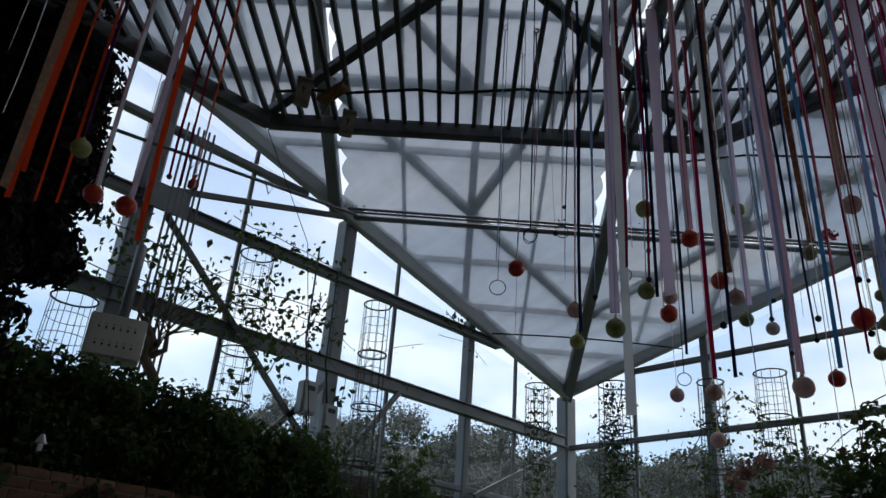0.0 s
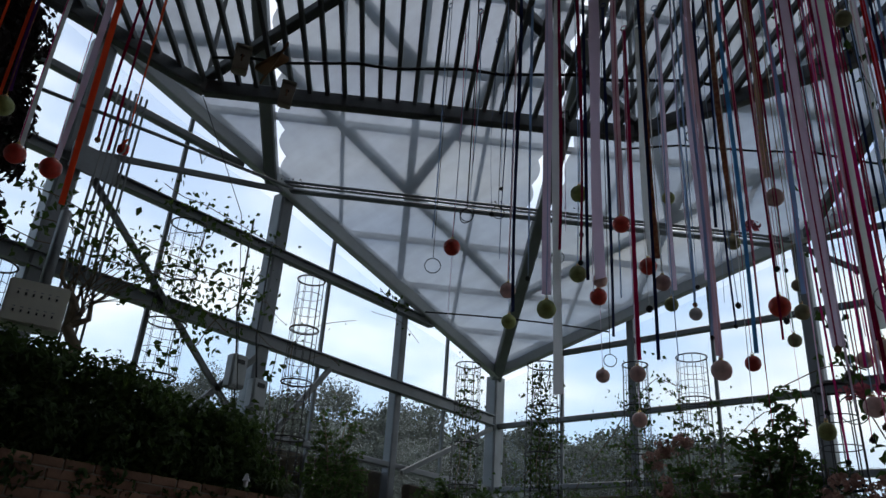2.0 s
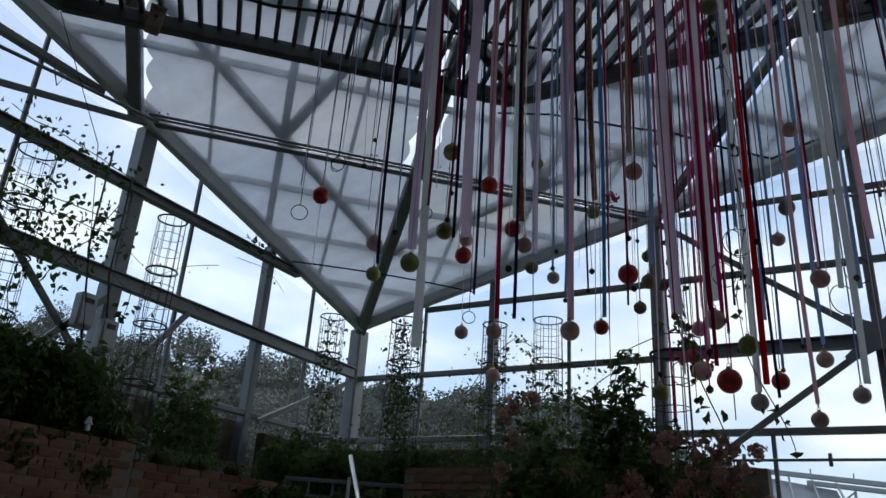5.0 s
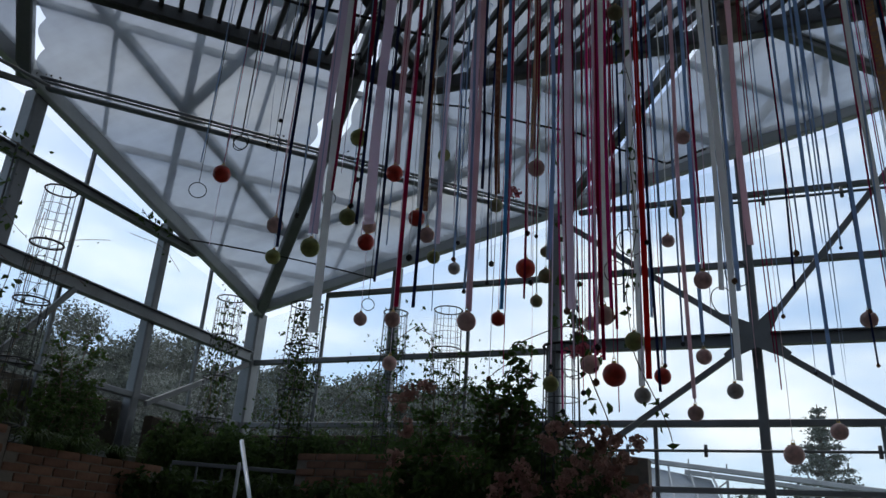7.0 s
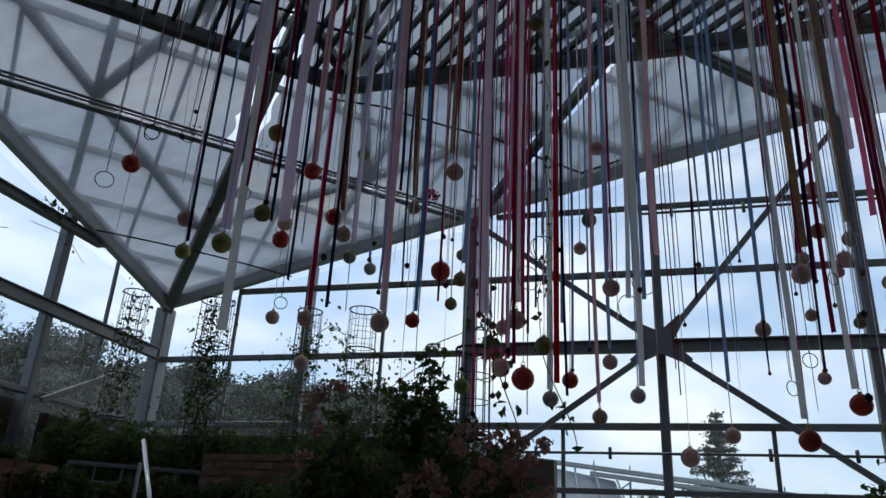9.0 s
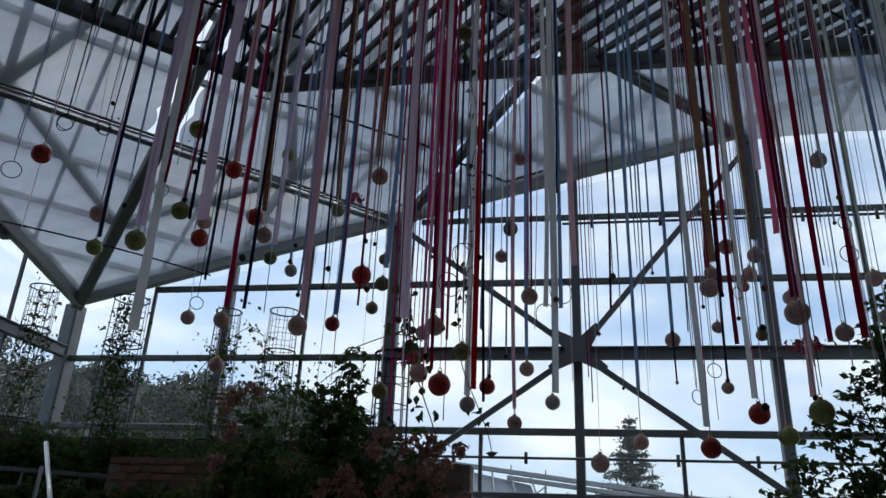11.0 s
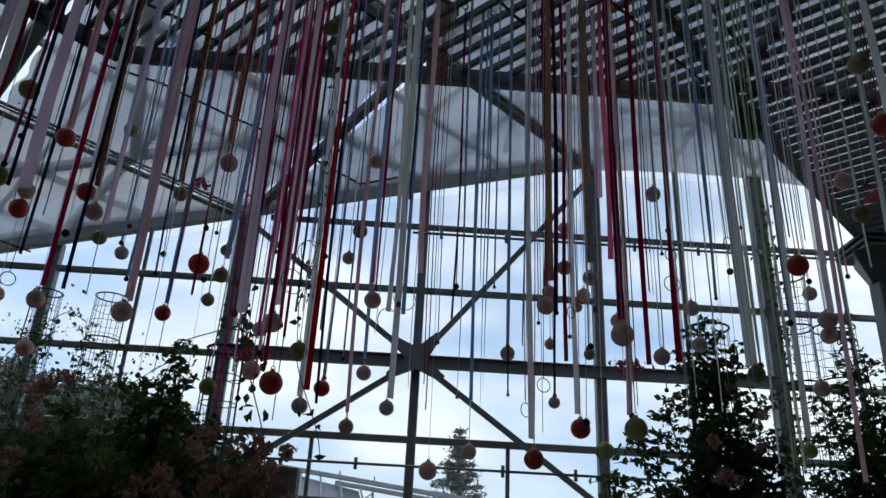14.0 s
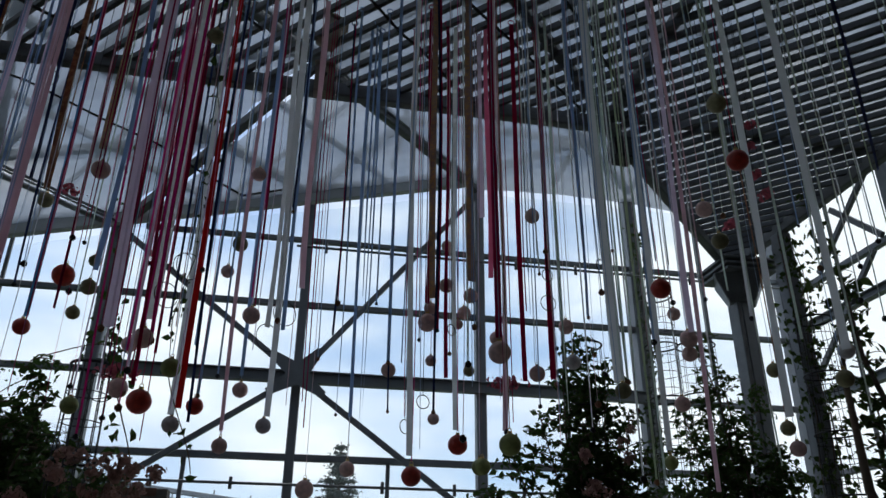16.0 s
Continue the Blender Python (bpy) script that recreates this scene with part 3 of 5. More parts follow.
for a, off in ((5, 0.0), (10, 0.0)):
    for k, (dz, da, r) in enumerate(((-0.1, 0.0, 0.035), (-0.05, 0.12, 0.02), (-0.12, 0.16, 0.016))):
        tube("purlin", [on_roof(a + da, -a, dz), on_roof(a + da, a, dz)], r, STEEL, ceiling)
for p, q in (((5, -2.5), (2.6, -0.1)), ((5, 2.5), (2.6, 0.1)), ((5, -2.5), (10, 0)), ((5, 2.5), (10, 0)), ((5, -2.5), (7.5, -5)), ((5, 2.5), (7.5, 5)), ((10, -5), (7.5, -2.5)), ((10, 5), (7.5, 2.5)), ((7.55, 7.5), (10, 5))):
    beam("roof_brace", on_roof(*p, 0.1), on_roof(*q, 0.1), 0.12, 0.1, STEEL_ROOF, ceiling)
beam("edge_beam", (-7.5, 9.86, 3.57), (2.5, 9.86, 3.57 + SLOPE_X * 10), 0.12, 0.26, STEEL_LIGHT, ceiling)
beam("edge_beam", (-7.38, 9.9, 3.57), (-7.38, 0, 3.57 + SLOPE_Y * 9.9), 0.12, 0.26, STEEL_LIGHT, ceiling)
beam("ridge_beam", on_roof(10, 2, -0.14), (2.5, 9.9, z10 - 0.14), 0.11, 0.13, STEEL_DARK, ceiling)
for x in (1.2, 2.5, 3.75, 5.0, 6.25):
    beam("glazing_bar", (x, 9.9, z10 + 0.1), (x, 5.0, z10 + 0.22), 0.08, 0.08, STEEL_ROOF, ceiling)
for y in (8.75, 7.5, 6.25):
    beam("glazing_bar", (7.4, y, z10 + 0.16), (y - 7.5 - 0.0, y, z10 + 0.16), 0.1, 0.08, STEEL_ROOF, ceiling)
for p, q in (((2.5, 9.9), (5.0, 7.5)), ((5.0, 9.9), (2.6, 7.5)), ((7.4, 9.9), (5.0, 7.5)), ((0.0, 7.5), (2.5, 5.0))):
    beam("roof_brace", (*p, z10 + 0.12), (*q, z10 + 0.12), 0.12, 0.1, STEEL_ROOF, ceiling)
tube("hanging_cable", [on_roof(2.2 + 0.9 * math.sin(k / 12 * math.pi) * 0.3, -2.1 + 4.2 * k / 12, -0.14 - 0.1 * math.sin(k / 12 * math.pi)) for k in range(13)], 0.012, CABLE, ceiling)

loop_cable = [(-2.6, 5.1, 3.66), (-2.13, 5.18, 3.57), (-1.58, 5.37, 3.42), (-1.19, 5.47, 3.32), (-0.85, 5.54, 3.15), (-0.5, 5.58, 2.99), (-0.2, 5.62, 3.1)]
tube("hanging_cable", loop_cable, 0.009, CABLE, ceiling)
tube("cable_loop", ring_points((-2.0, 5.2, 3.64), 0.07, 16, "y"), 0.005, CABLE, ceiling, n=5, closed=True)
# dead leaves and fluff caught on the purlin cables
for b0 in (-4.6, -0.9, 0.5, 3.9):
    p, d = clump(on_roof(5.1, b0, -0.05), (0.3, 0.3, 0.05), 34, 0.1)
    raw("caught_leaves", *leaves(p, d, 0.03), SHADE_BROWN, ceiling, "dead brown leaves caught on the cables")

# ---- slatted ceiling ----
pergola = thing("slatted_pergola", (0, 0, H), "dark steel frame with many parallel slats overhead", "pergola")
OUT = [(-5, -2.5), (-5, 2.5), (-2.45, 5.05), (2.45, 5.05), (4.98, 7.52), (5.05, 7.4), (5.05, -2.5), (2.5, -5), (-2.5, -5)]


def local(p, z=0.0):
    return (p[0], p[1], z)


for p, q in zip(OUT, OUT[1:] + OUT[:1]):
    if (Vector(p) - Vector(q)).length > 0.3:
        beam("frame_beam", local(p, -0.02), local(q, -0.02), 0.09, 0.13, STEEL_DARK, pergola)
for p, q in (((-5, 2.5), (0, 2.5)), ((-2.45, 5.05), (-2.45, 0)), ((2.45, 5.05), (0.0, 2.55)), ((2.5, 5.05), (5.05, 5.05)), ((0, 2.5), (5.05, 2.5)), ((2.5, 0), (-5, 0)), ((0, 2.5), (0, -4.9)), ((2.5, 5.0), (2.5, -4.9))):
    beam("cross_beam", local(p, 0.09), local(q, 0.09), 0.08, 0.08, STEEL_DARK, pergola)
# a slat runs along (1, -1); cut each one by the outline
def cut(c):
    hits = []
    for (x0, y0), (x1, y1) in zip(OUT, OUT[1:] + OUT[:1]):
        s0, s1 = x0 + y0 - c, x1 + y1 - c
        if s0 * s1 < 0:
            k = s0 / (s0 - s1)
            hits.append((x0 + (x1 - x0) * k, y0 + (y1 - y0) * k))
    hits.sort()
    return hits


c = -9.9
while c < 12.5:
    ends = cut(c)
    for p, q in zip(ends[::2], ends[1::2]):
        if (Vector(p) - Vector(q)).length > 0.15:
            beam("slat", local(p, 0.03), local(q, 0.03), 0.035, 0.055, SLAT, pergola)
    c += 0.205
for k, (p, q) in enumerate((((-4.6, 2.3), (-1.6, 4.8)), ((-3.4, 1.6), (-0.4, 4.4)), ((-2.6, 0.8), (2.2, 4.9)), ((-1.0, 2.6), (1.2, 4.9)), ((0.6, 2.6), (2.7, 4.9)))):
    pts = [local((p[0] + (q[0] - p[0]) * s / 14, p[1] + (q[1] - p[1]) * s / 14), -0.03 + 0.02 * math.sin(s * 2.1 + k)) for s in range(15)]
    tube("light_chain", pts, 0.012, CABLE, pergola, "sagging black cable of a light chain")
beam("post", (5.07, 7.45, FLOOR - H), (5.07, 7.45, -0.55), 0.15, 0.15, STEEL, pergola)
beam("post_flange", (4.96, 7.46, FLOOR - H), (4.96, 7.46, -0.55), 0.05, 0.2, STEEL_DARK, pergola)
bm = bmesh.new()
bmesh.ops.create_cone(bm, cap_ends=True, segments=4, radius1=0.2, radius2=0.4, depth=0.34, matrix=Matrix.Translation((5.07, 7.45, -0.38)) @ Matrix.Rotation(radians(14), 4, "Z"))
bmesh.ops.bevel(bm, geom=bm.edges[:], offset=0.015, segments=1, affect="EDGES")
part("post_head", bm, STEEL_DARK, pergola, "flared dark steel post head")
for k in range(3):
    beam("head_plate", (5.07 - 0.31 - 0.02 * k, 7.45, -0.21 + 0.06 * k), (5.07 + 0.31 + 0.02 * k, 7.45, -0.21 + 0.06 * k), 0.6 + 0.04 * k, 0.03, STEEL_DARK, pergola)
beam("post", (5.05, 6.55, FLOOR - H), (5.05, 6.55, -0.08), 0.16, 0.16, STEEL, pergola)
beam("post", (-4.98, -2.4, FLOOR - H), (-4.98, -2.4, -0.08), 0.15, 0.15, STEEL, pergola)
beam("post", (2.5, -4.9, FLOOR - H), (2.5, -4.9, -0.08), 0.15, 0.15, STEEL, pergola)
beam("hanger", (-2.45, 5.05, 0.02), (-2.45, 5.05, 2.05), 0.03, 0.03, STEEL_DARK, pergola)
beam("hanger", (2.45, 5.05, 0.02), (2.45, 5.05, 2.1), 0.03, 0.03, STEEL_DARK, pergola)
beam("hanger", (-5, 2.5, 0.02), (-5, 2.5, 1.7), 0.03, 0.03, STEEL_DARK, pergola)


# ---- places of the hanging things: x, y, z, size ----
BALLS_R = [
    (-2.83, 3.21, 2.02, 0.053), (-2.31, 4.1, 1.89, 0.057), (-1.66, 3.17, 1.84, 0.045), (-1.94, 4.07, 2.01, 0.055),
    (-1.0, 3.38, 1.33, 0.049), (-1.5, 4.48, 1.43, 0.048), (-0.51, 2.96, 0.69, 0.046), (-0.46, 4.18, 0.96, 0.045),
    (0.85, 3.66, 0.72, 0.048), (0.6, 3.5, 0.54, 0.045), (1.37, 2.45, 1.1, 0.038), (1.58, 2.15, 1.51, 0.04),
    (-3.35, 0.88, 1.66, 0.045), (-3.12, 0.96, 1.55, 0.045),
]
BALLS_P = [
    (-2.38, 3.19, 1.63, 0.045), (-2.28, 4.07, 1.99, 0.049), (-1.65, 3.61, 1.67, 0.045), (-2.31, 4.13, 1.37, 0.044),
    (-1.86, 3.69, 1.21, 0.045), (-2.03, 4.04, 1.05, 0.045), (-1.16, 3.02, 0.96, 0.043), (-1.09, 3.87, 2.15, 0.051),
    (-0.61, 3.33, 1.05, 0.045), (-0.88, 4.36, 1.33, 0.045), (-0.73, 3.59, 0.89, 0.045), (-0.44, 4.68, 1.95, 0.042),
    (-0.25, 3.81, 2.19, 0.039), (-0.2, 3.79, 1.35, 0.045), (-0.26, 4.5, 1.14, 0.045), (-0.28, 3.85, 0.7, 0.038),
    (0.15, 4.37, 0.58, 0.051), (0.39, 4.58, 0.73, 0.045), (0.62, 4.66, 1.36, 0.047), (0.75, 4.01, 1.46, 0.052),
]
BALLS_Q = [
    (0.88, 4.6, 1.42, 0.036), (0.9, 4.21, 1.78, 0.045), (0.98, 4.59, 2.23, 0.039), (1.05, 4.2, 1.72, 0.045),
    (1.1, 4.6, 1.76, 0.045), (0.87, 4.59, 1.77, 0.041), (0.9, 4.59, 1.05, 0.036), (0.97, 3.29, 1.08, 0.053),
    (1.29, 4.51, 1.57, 0.044), (1.34, 3.83, 2.11, 0.044), (1.36, 3.93, 1.18, 0.045), (1.61, 4.1, 1.53, 0.045),
    (2.34, 4.13, 1.68, 0.041), (2.26, 3.85, 1.42, 0.052), (2.27, 3.88, 1.34, 0.045), (2.24, 3.98, 1.07, 0.045),
    (2.8, 3.8, 0.81, 0.044), (2.12, 3.27, 1.95, 0.045), (1.06, 4.61, 1.68, 0.033),
]
BALLS_G = [
    (-2.59, 3.5, 1.58, 0.045), (-1.84, 2.75, 1.27, 0.045), (-2.06, 3.44, 2.27, 0.052), (-2.07, 3.43, 1.75, 0.049),
    (-1.9, 4.29, 1.82, 0.045), (-1.85, 4.24, 2.55, 0.043), (-1.05, 4.08, 0.91, 0.045), (-0.52, 3.6, 1.0, 0.045),
    (0.92, 2.99, 0.6, 0.045), (1.09, 4.13, 0.7, 0.045), (2.22, 4.16, 0.77, 0.042), (1.08, 4.15, 0.7, 0.045),
    (-3.3, 0.76, 1.82, 0.045),
]
BALLS_W = [
    (-1.76, 4.32, 1.74, 0.041), (-0.57, 4.19, 0.86, 0.045), (-0.11, 4.55, 0.95, 0.045), (1.66, 4.15, 1.33, 0.045),
    (2.94, 3.44, 1.27, 0.045),
]
BALLS_O = [
    (-1.48, 4.3, 2.15, 0.045), (-1.21, 4.56, 1.9, 0.038), (-1.12, 4.22, 1.6, 0.045), (-1.27, 4.56, 1.56, 0.041),
    (-0.33, 4.11, 1.89, 0.044), (1.12, 4.57, 1.36, 0.036), (-0.52, 3.33, 2.72, 0.042), (1.46, 3.06, 0.87, 0.036),
    (2.76, 3.83, 1.26, 0.043), (2.76, 3.8, 0.92, 0.042), (1.41, 1.97, 1.61, 0.034), (2.21, 3.31, 1.79, 0.045),
    (2.73, 3.24, 1.05, 0.045),
]
BALLS_K = [
    (-1.01, 4.59, 1.32, 0.033),
]
HOOPS = [
    (-2.45, 2.88, 1.99, 0.048), (-2.31, 2.98, 2.01, 0.038), (-2.1, 3.26, 1.79, 0.038), (-0.58, 3.92, 1.64, 0.077),
    (-0.66, 3.96, 1.49, 0.07), (-0.12, 4.08, 1.33, 0.077), (-0.04, 4.03, 1.46, 0.07), (0.66, 4.15, 0.9, 0.038),
    (0.75, 4.1, 1.03, 0.038), (1.39, 3.77, 1.54, 0.045), (0.88, 3.96, 1.41, 0.032), (-2.69, 2.89, 1.74, 0.045),
    (-2.48, 2.91, 2.01, 0.038), (-1.98, 3.61, 1.28, 0.035), (-0.57, 3.93, 1.65, 0.077), (1.65, 3.61, 1.72, 0.038),
    (1.38, 3.73, 1.69, 0.035), (-0.91, 4.06, 1.0, 0.07),
]
RIBBONS = {}
RIBBONS["navy"] = [
    (-2.27, 3.09, 1.45, 0.022), (-1.95, 3.6, 1.41, 0.02), (-1.95, 3.33, 1.65, 0.019), (-1.64, 3.48, 1.2, 0.018),
    (-1.37, 3.87, 1.46, 0.013), (-0.61, 3.91, 1.3, 0.013), (-0.43, 3.77, 0.79, 0.015), (-0.05, 3.94, 2.05, 0.013),
    (0.24, 4.29, 1.44, 0.014), (0.58, 4.3, 1.02, 0.013), (0.75, 3.78, 0.91, 0.015), (2.91, 2.89, 2.07, 0.021),
    (-1.4, 3.8, 2.02, 0.017),
]
RIBBONS["slate"] = [
    (-2.32, 3.3, 1.74, 0.017), (-1.51, 3.74, 1.67, 0.013), (-1.68, 3.82, 1.29, 0.007), (-1.92, 3.65, 1.65, 0.007),
    (-1.06, 4.06, 1.64, 0.027), (-0.61, 4.18, 1.85, 0.014), (-0.51, 4.24, 1.31, 0.02), (-0.4, 3.75, 0.92, 0.015),
    (-0.25, 4.33, 1.18, 0.024), (-0.04, 3.96, 1.34, 0.022), (0.16, 4.09, 1.24, 0.006), (0.28, 4.14, 0.95, 0.016),
    (0.37, 4.3, 0.97, 0.02), (0.4, 4.25, 1.68, 0.014), (0.44, 4.33, 1.04, 0.014), (0.47, 4.12, 1.6, 0.01),
    (0.51, 3.78, 1.15, 0.018), (0.42, 4.25, 0.9, 0.013), (1.06, 3.62, 0.94, 0.009), (1.51, 3.51, 1.38, 0.021),
]
RIBBONS["slate"] += [
    (1.6, 3.72, 1.46, 0.016), (2.15, 3.78, 1.62, 0.01), (2.7, 3.16, 1.47, 0.026), (-2.36, 3.07, 2.23, 0.01),
    (-1.54, 3.76, 1.58, 0.013), (-1.35, 3.46, 1.27, 0.015), (-2.8, 2.99, 1.98, 0.007), (-2.47, 2.8, 1.92, 0.006),
    (-2.66, 3.15, 2.25, 0.007),
]
RIBBONS["lilac"] = [
    (-2.04, 3.06, 1.49, 0.048), (-1.95, 3.47, 1.71, 0.066), (-1.7, 3.88, 1.73, 0.031), (-1.54, 3.97, 1.79, 0.031),
    (-0.9, 3.92, 1.28, 0.07), (1.13, 4.21, 2.27, 0.037), (2.11, 3.55, 1.35, 0.029), (-3.02, 0.94, 1.55, 0.029),
]
RIBBONS["white"] = [
    (-2.07, 3.22, 1.01, 0.051), (-0.72, 3.99, 1.36, 0.055), (-0.54, 3.95, 0.86, 0.031), (-0.12, 3.9, 1.33, 0.028),
    (-0.07, 3.79, 0.84, 0.035), (1.34, 3.75, 1.71, 0.01), (1.56, 3.31, 0.98, 0.049), (1.67, 3.95, 0.9, 0.01),
    (1.22, 3.54, 1.12, 0.006), (1.67, 3.39, 0.56, 0.009), (1.77, 3.3, 0.67, 0.031), (0.58, 3.44, 0.62, 0.029),
    (0.95, 4.17, 0.9, 0.033), (2.21, 3.0, 0.78, 0.034), (2.49, 2.9, 1.08, 0.039), (2.49, 3.56, 1.47, 0.017),
    (-1.86, 3.93, 2.01, 0.036), (-3.89, 1.04, 1.98, 0.028), (-4.02, 0.45, 2.58, 0.016), (-4.01, 0.53, 2.22, 0.011),
]
RIBBONS["crimson"] = [
    (-2.01, 3.14, 1.77, 0.019), (-1.9, 3.17, 1.69, 0.019), (-1.01, 3.6, 1.6, 0.012), (-0.91, 3.98, 1.77, 0.027),
    (-0.74, 3.83, 1.02, 0.015), (-0.74, 3.94, 1.3, 0.016), (-0.2, 3.98, 1.47, 0.013), (0.67, 4.25, 0.98, 0.02),
    (0.75, 4.02, 1.58, 0.026), (0.89, 4.16, 1.19, 0.023), (0.99, 3.37, 1.18, 0.033), (1.33, 4.06, 1.17, 0.03),
    (1.51, 4.09, 1.2, 0.031), (0.78, 3.85, 1.37, 0.016), (-2.66, 3.16, 2.52, 0.011), (-3.8, 1.36, 2.17, 0.015),
    (-3.8, 1.43, 2.13, 0.014),
]
RIBBONS["burgundy"] = [
    (-1.94, 3.88, 1.35, 0.028), (-0.77, 4.1, 1.42, 0.027),
]
RIBBONS["rust"] = [
    (-1.68, 3.63, 1.83, 0.03), (-1.15, 3.35, 1.74, 0.033),
]
RIBBONS["pinkgrey"] = [
    (-1.43, 3.74, 1.26, 0.029), (-0.28, 3.84, 0.77, 0.027), (0.04, 4.09, 1.64, 0.033), (1.98, 3.28, 0.49, 0.023),
    (1.12, 3.76, 0.82, 0.027), (-1.69, 3.24, 1.93, 0.037), (-1.41, 3.72, 1.24, 0.022),
]
RIBBONS["blue"] = [
    (-1.29, 3.9, 1.3, 0.023),
]
RIBBONS["magenta"] = [
    (-0.68, 3.66, 0.93, 0.012), (-0.85, 4.18, 1.24, 0.017), (-0.93, 4.06, 1.64, 0.02), (-0.23, 4.11, 1.57, 0.01),
]
RIBBONS["red"] = [
    (-0.45, 3.53, 0.8, 0.03),
]
RIBBONS["gold"] = [
    (0.75, 3.86, 1.55, 0.038), (0.94, 3.72, 1.61, 0.047), (-1.15, 4.0, 2.36, 0.036), (-2.67, 0.42, 1.22, 0.031),
]
RIBBONS["sage"] = [
    (0.93, 3.79, 1.17, 0.006), (1.36, 4.01, 1.83, 0.01), (1.53, 3.93, 0.97, 0.02), (1.33, 3.51, 1.2, 0.012),
    (1.79, 3.71, 1.11, 0.013), (1.9, 3.94, 1.17, 0.014), (1.74, 3.52, 0.91, 0.009), (1.79, 3.41, 0.55, 0.012),
    (2.39, 3.59, 1.63, 0.01), (2.33, 3.29, 0.62, 0.018), (2.72, 3.1, 0.86, 0.019), (2.45, 3.33, 1.85, 0.014),
    (2.47, 3.16, 1.21, 0.013), (2.71, 3.22, 1.65, 0.01),
]
RIBBONS["rose"] = [
    (1.16, 4.13, 1.82, 0.032),
]
RIBBONS["yellow"] = [
    (1.87, 3.66, 0.59, 0.013), (1.72, 3.33, 0.51, 0.011), (2.33, 3.32, 1.97, 0.014),
]
RIBBONS["orange"] = [
    (-2.78, 0.46, 1.24, 0.024), (-3.96, 0.7, 1.93, 0.024), (-3.94, 0.79, 1.79, 0.016), (-3.95, 0.89, 1.83, 0.017),
    (-2.91, 0.97, 1.32, 0.024), (-3.73, 1.48, 2.28, 0.02),
]
RIBBONS["violet"] = [
    (-3.97, 0.93, 2.29, 0.023),
]


# ---- hanging ribbons and baubles ----
def strip_data(x, y, z0, z1, w, turn, twist, sway, seed, tail=0.0, drift=0.0):
    """A flat ribbon from the slats down to z0: slightly thick, swaying and twisting on its way."""
    n = max(6, int((z1 - z0) / 0.16))
    v, f = [], []
    for k in range(n + 1):
        s = k / n
        z = z1 + (z0 - z1) * s
        a = turn + twist * s + 0.25 * math.sin(3.1 * s + seed)
        d = Vector((math.cos(a), math.sin(a), 0))
        nrm = Vector((-math.sin(a), math.cos(a), 0))
        c = Vector((x + sway * math.sin(2.3 * s + seed) * s * (1 - s) * 2 + drift * (1 - s), y + sway * math.cos(1.9 * s + seed) * s * (1 - s) * 2, z))
        ww = w * (1 + 0.08 * math.sin(9 * s + seed * 3))
        v += [c - d * ww / 2 - nrm * 0.0006, c + d * ww / 2 - nrm * 0.0006, c + d * ww / 2 + nrm * 0.0006, c - d * ww / 2 + nrm * 0.0006]
    for k in range(n):
        a, b = k * 4, k * 4 + 4
        f += [(a, a + 1, b + 1, b), (a + 1, a + 2, b + 2, b + 1), (a + 2, a + 3, b + 3, b + 2), (a + 3, a, b, b + 3)]
    f += [(3, 2, 1, 0), (n * 4, n * 4 + 1, n * 4 + 2, n * 4 + 3)]
    return v, f


rr_ = random.Random(5)
COLOUR_WORDS = {"white": "pale grey-white", "lilac": "dusty lilac", "burgundy": "dark burgundy", "rust": "rust brown", "blue": "steel blue", "gold": "patterned dull gold",
                "orange": "bright orange-red", "red": "plain deep red", "pinkgrey": "greyish pink", "crimson": "deep crimson", "sage": "pale sage green", "navy": "dark navy", "magenta": "dark magenta",
                "slate": "slate blue", "violet": "dark violet", "yellow": "pale yellow-green", "rose": "rose pink"}


def ribbon(x, y, z, w, colour):
    ob = thing("hanging_ribbon", (x, y, H), COLOUR_WORDS[colour] + (" narrow" if w < 0.022 else " wide") + " ribbon hanging from the slats", "ribbon", "ribbons under the slatted ceiling")
    facing = math.atan2(y, x) + math.pi / 2
    v, f = strip_data(0, 0, z - H, 0.02, w, facing + rr_.uniform(-0.7, 0.7) * (1 if w < 0.022 else 0.45), rr_.uniform(-1.4, 1.4) if w < 0.022 else rr_.uniform(-0.35, 0.35), rr_.uniform(0, 0.05), rr_.uniform(0, 6))
    raw("strip", v, f, RIB[colour], ob)
    kv, kf = tube_data(ring_points((0, 0, 0.03), 0.022, 8, "y"), max(0.004, w * 0.14), 5, True)
    raw("knot", kv, kf, RIB[colour], ob)
    if w < 0.02 and rr_.random() < 0.45:
        s = rr_.uniform(0.016, 0.03)
        part("end_weight", box_bm((s, s, s * 1.1), s * 0.25, (0, 0, z - H - s * 0.4)), WOOD_BROWN if rr_.random() < 0.3 else CABLE, ob, "small dark weight at the ribbon end")
    return ob


BALL_MESH = {}


def ball_mesh(colour, r):
    """A slightly uneven papery ball."""
    key = (colour, round(r, 3))
    if key not in BALL_MESH:
        bm = bmesh.new()
        bmesh.ops.create_uvsphere(bm, u_segments=22, v_segments=14, radius=r)
        for v in bm.verts:
            v.co *= 1 + 0.025 * noise.noise(v.co * 28)
        for fc in bm.faces:
            fc.smooth = True
        me = bpy.data.meshes.new("ball")
        bm.to_mesh(me)
        bm.free()
        me.materials.append(BALL[colour])
        BALL_MESH[key] = me
    return BALL_MESH[key]


STRING = {"red": ("crimson", "magenta", "burgundy"), "pink": ("pinkgrey", "slate", "lilac", "white"), "green": ("lilac", "slate", "rust"), "olive": ("rust", "slate", "sage"), "white": ("white", "slate"), "black": ("magenta",)}
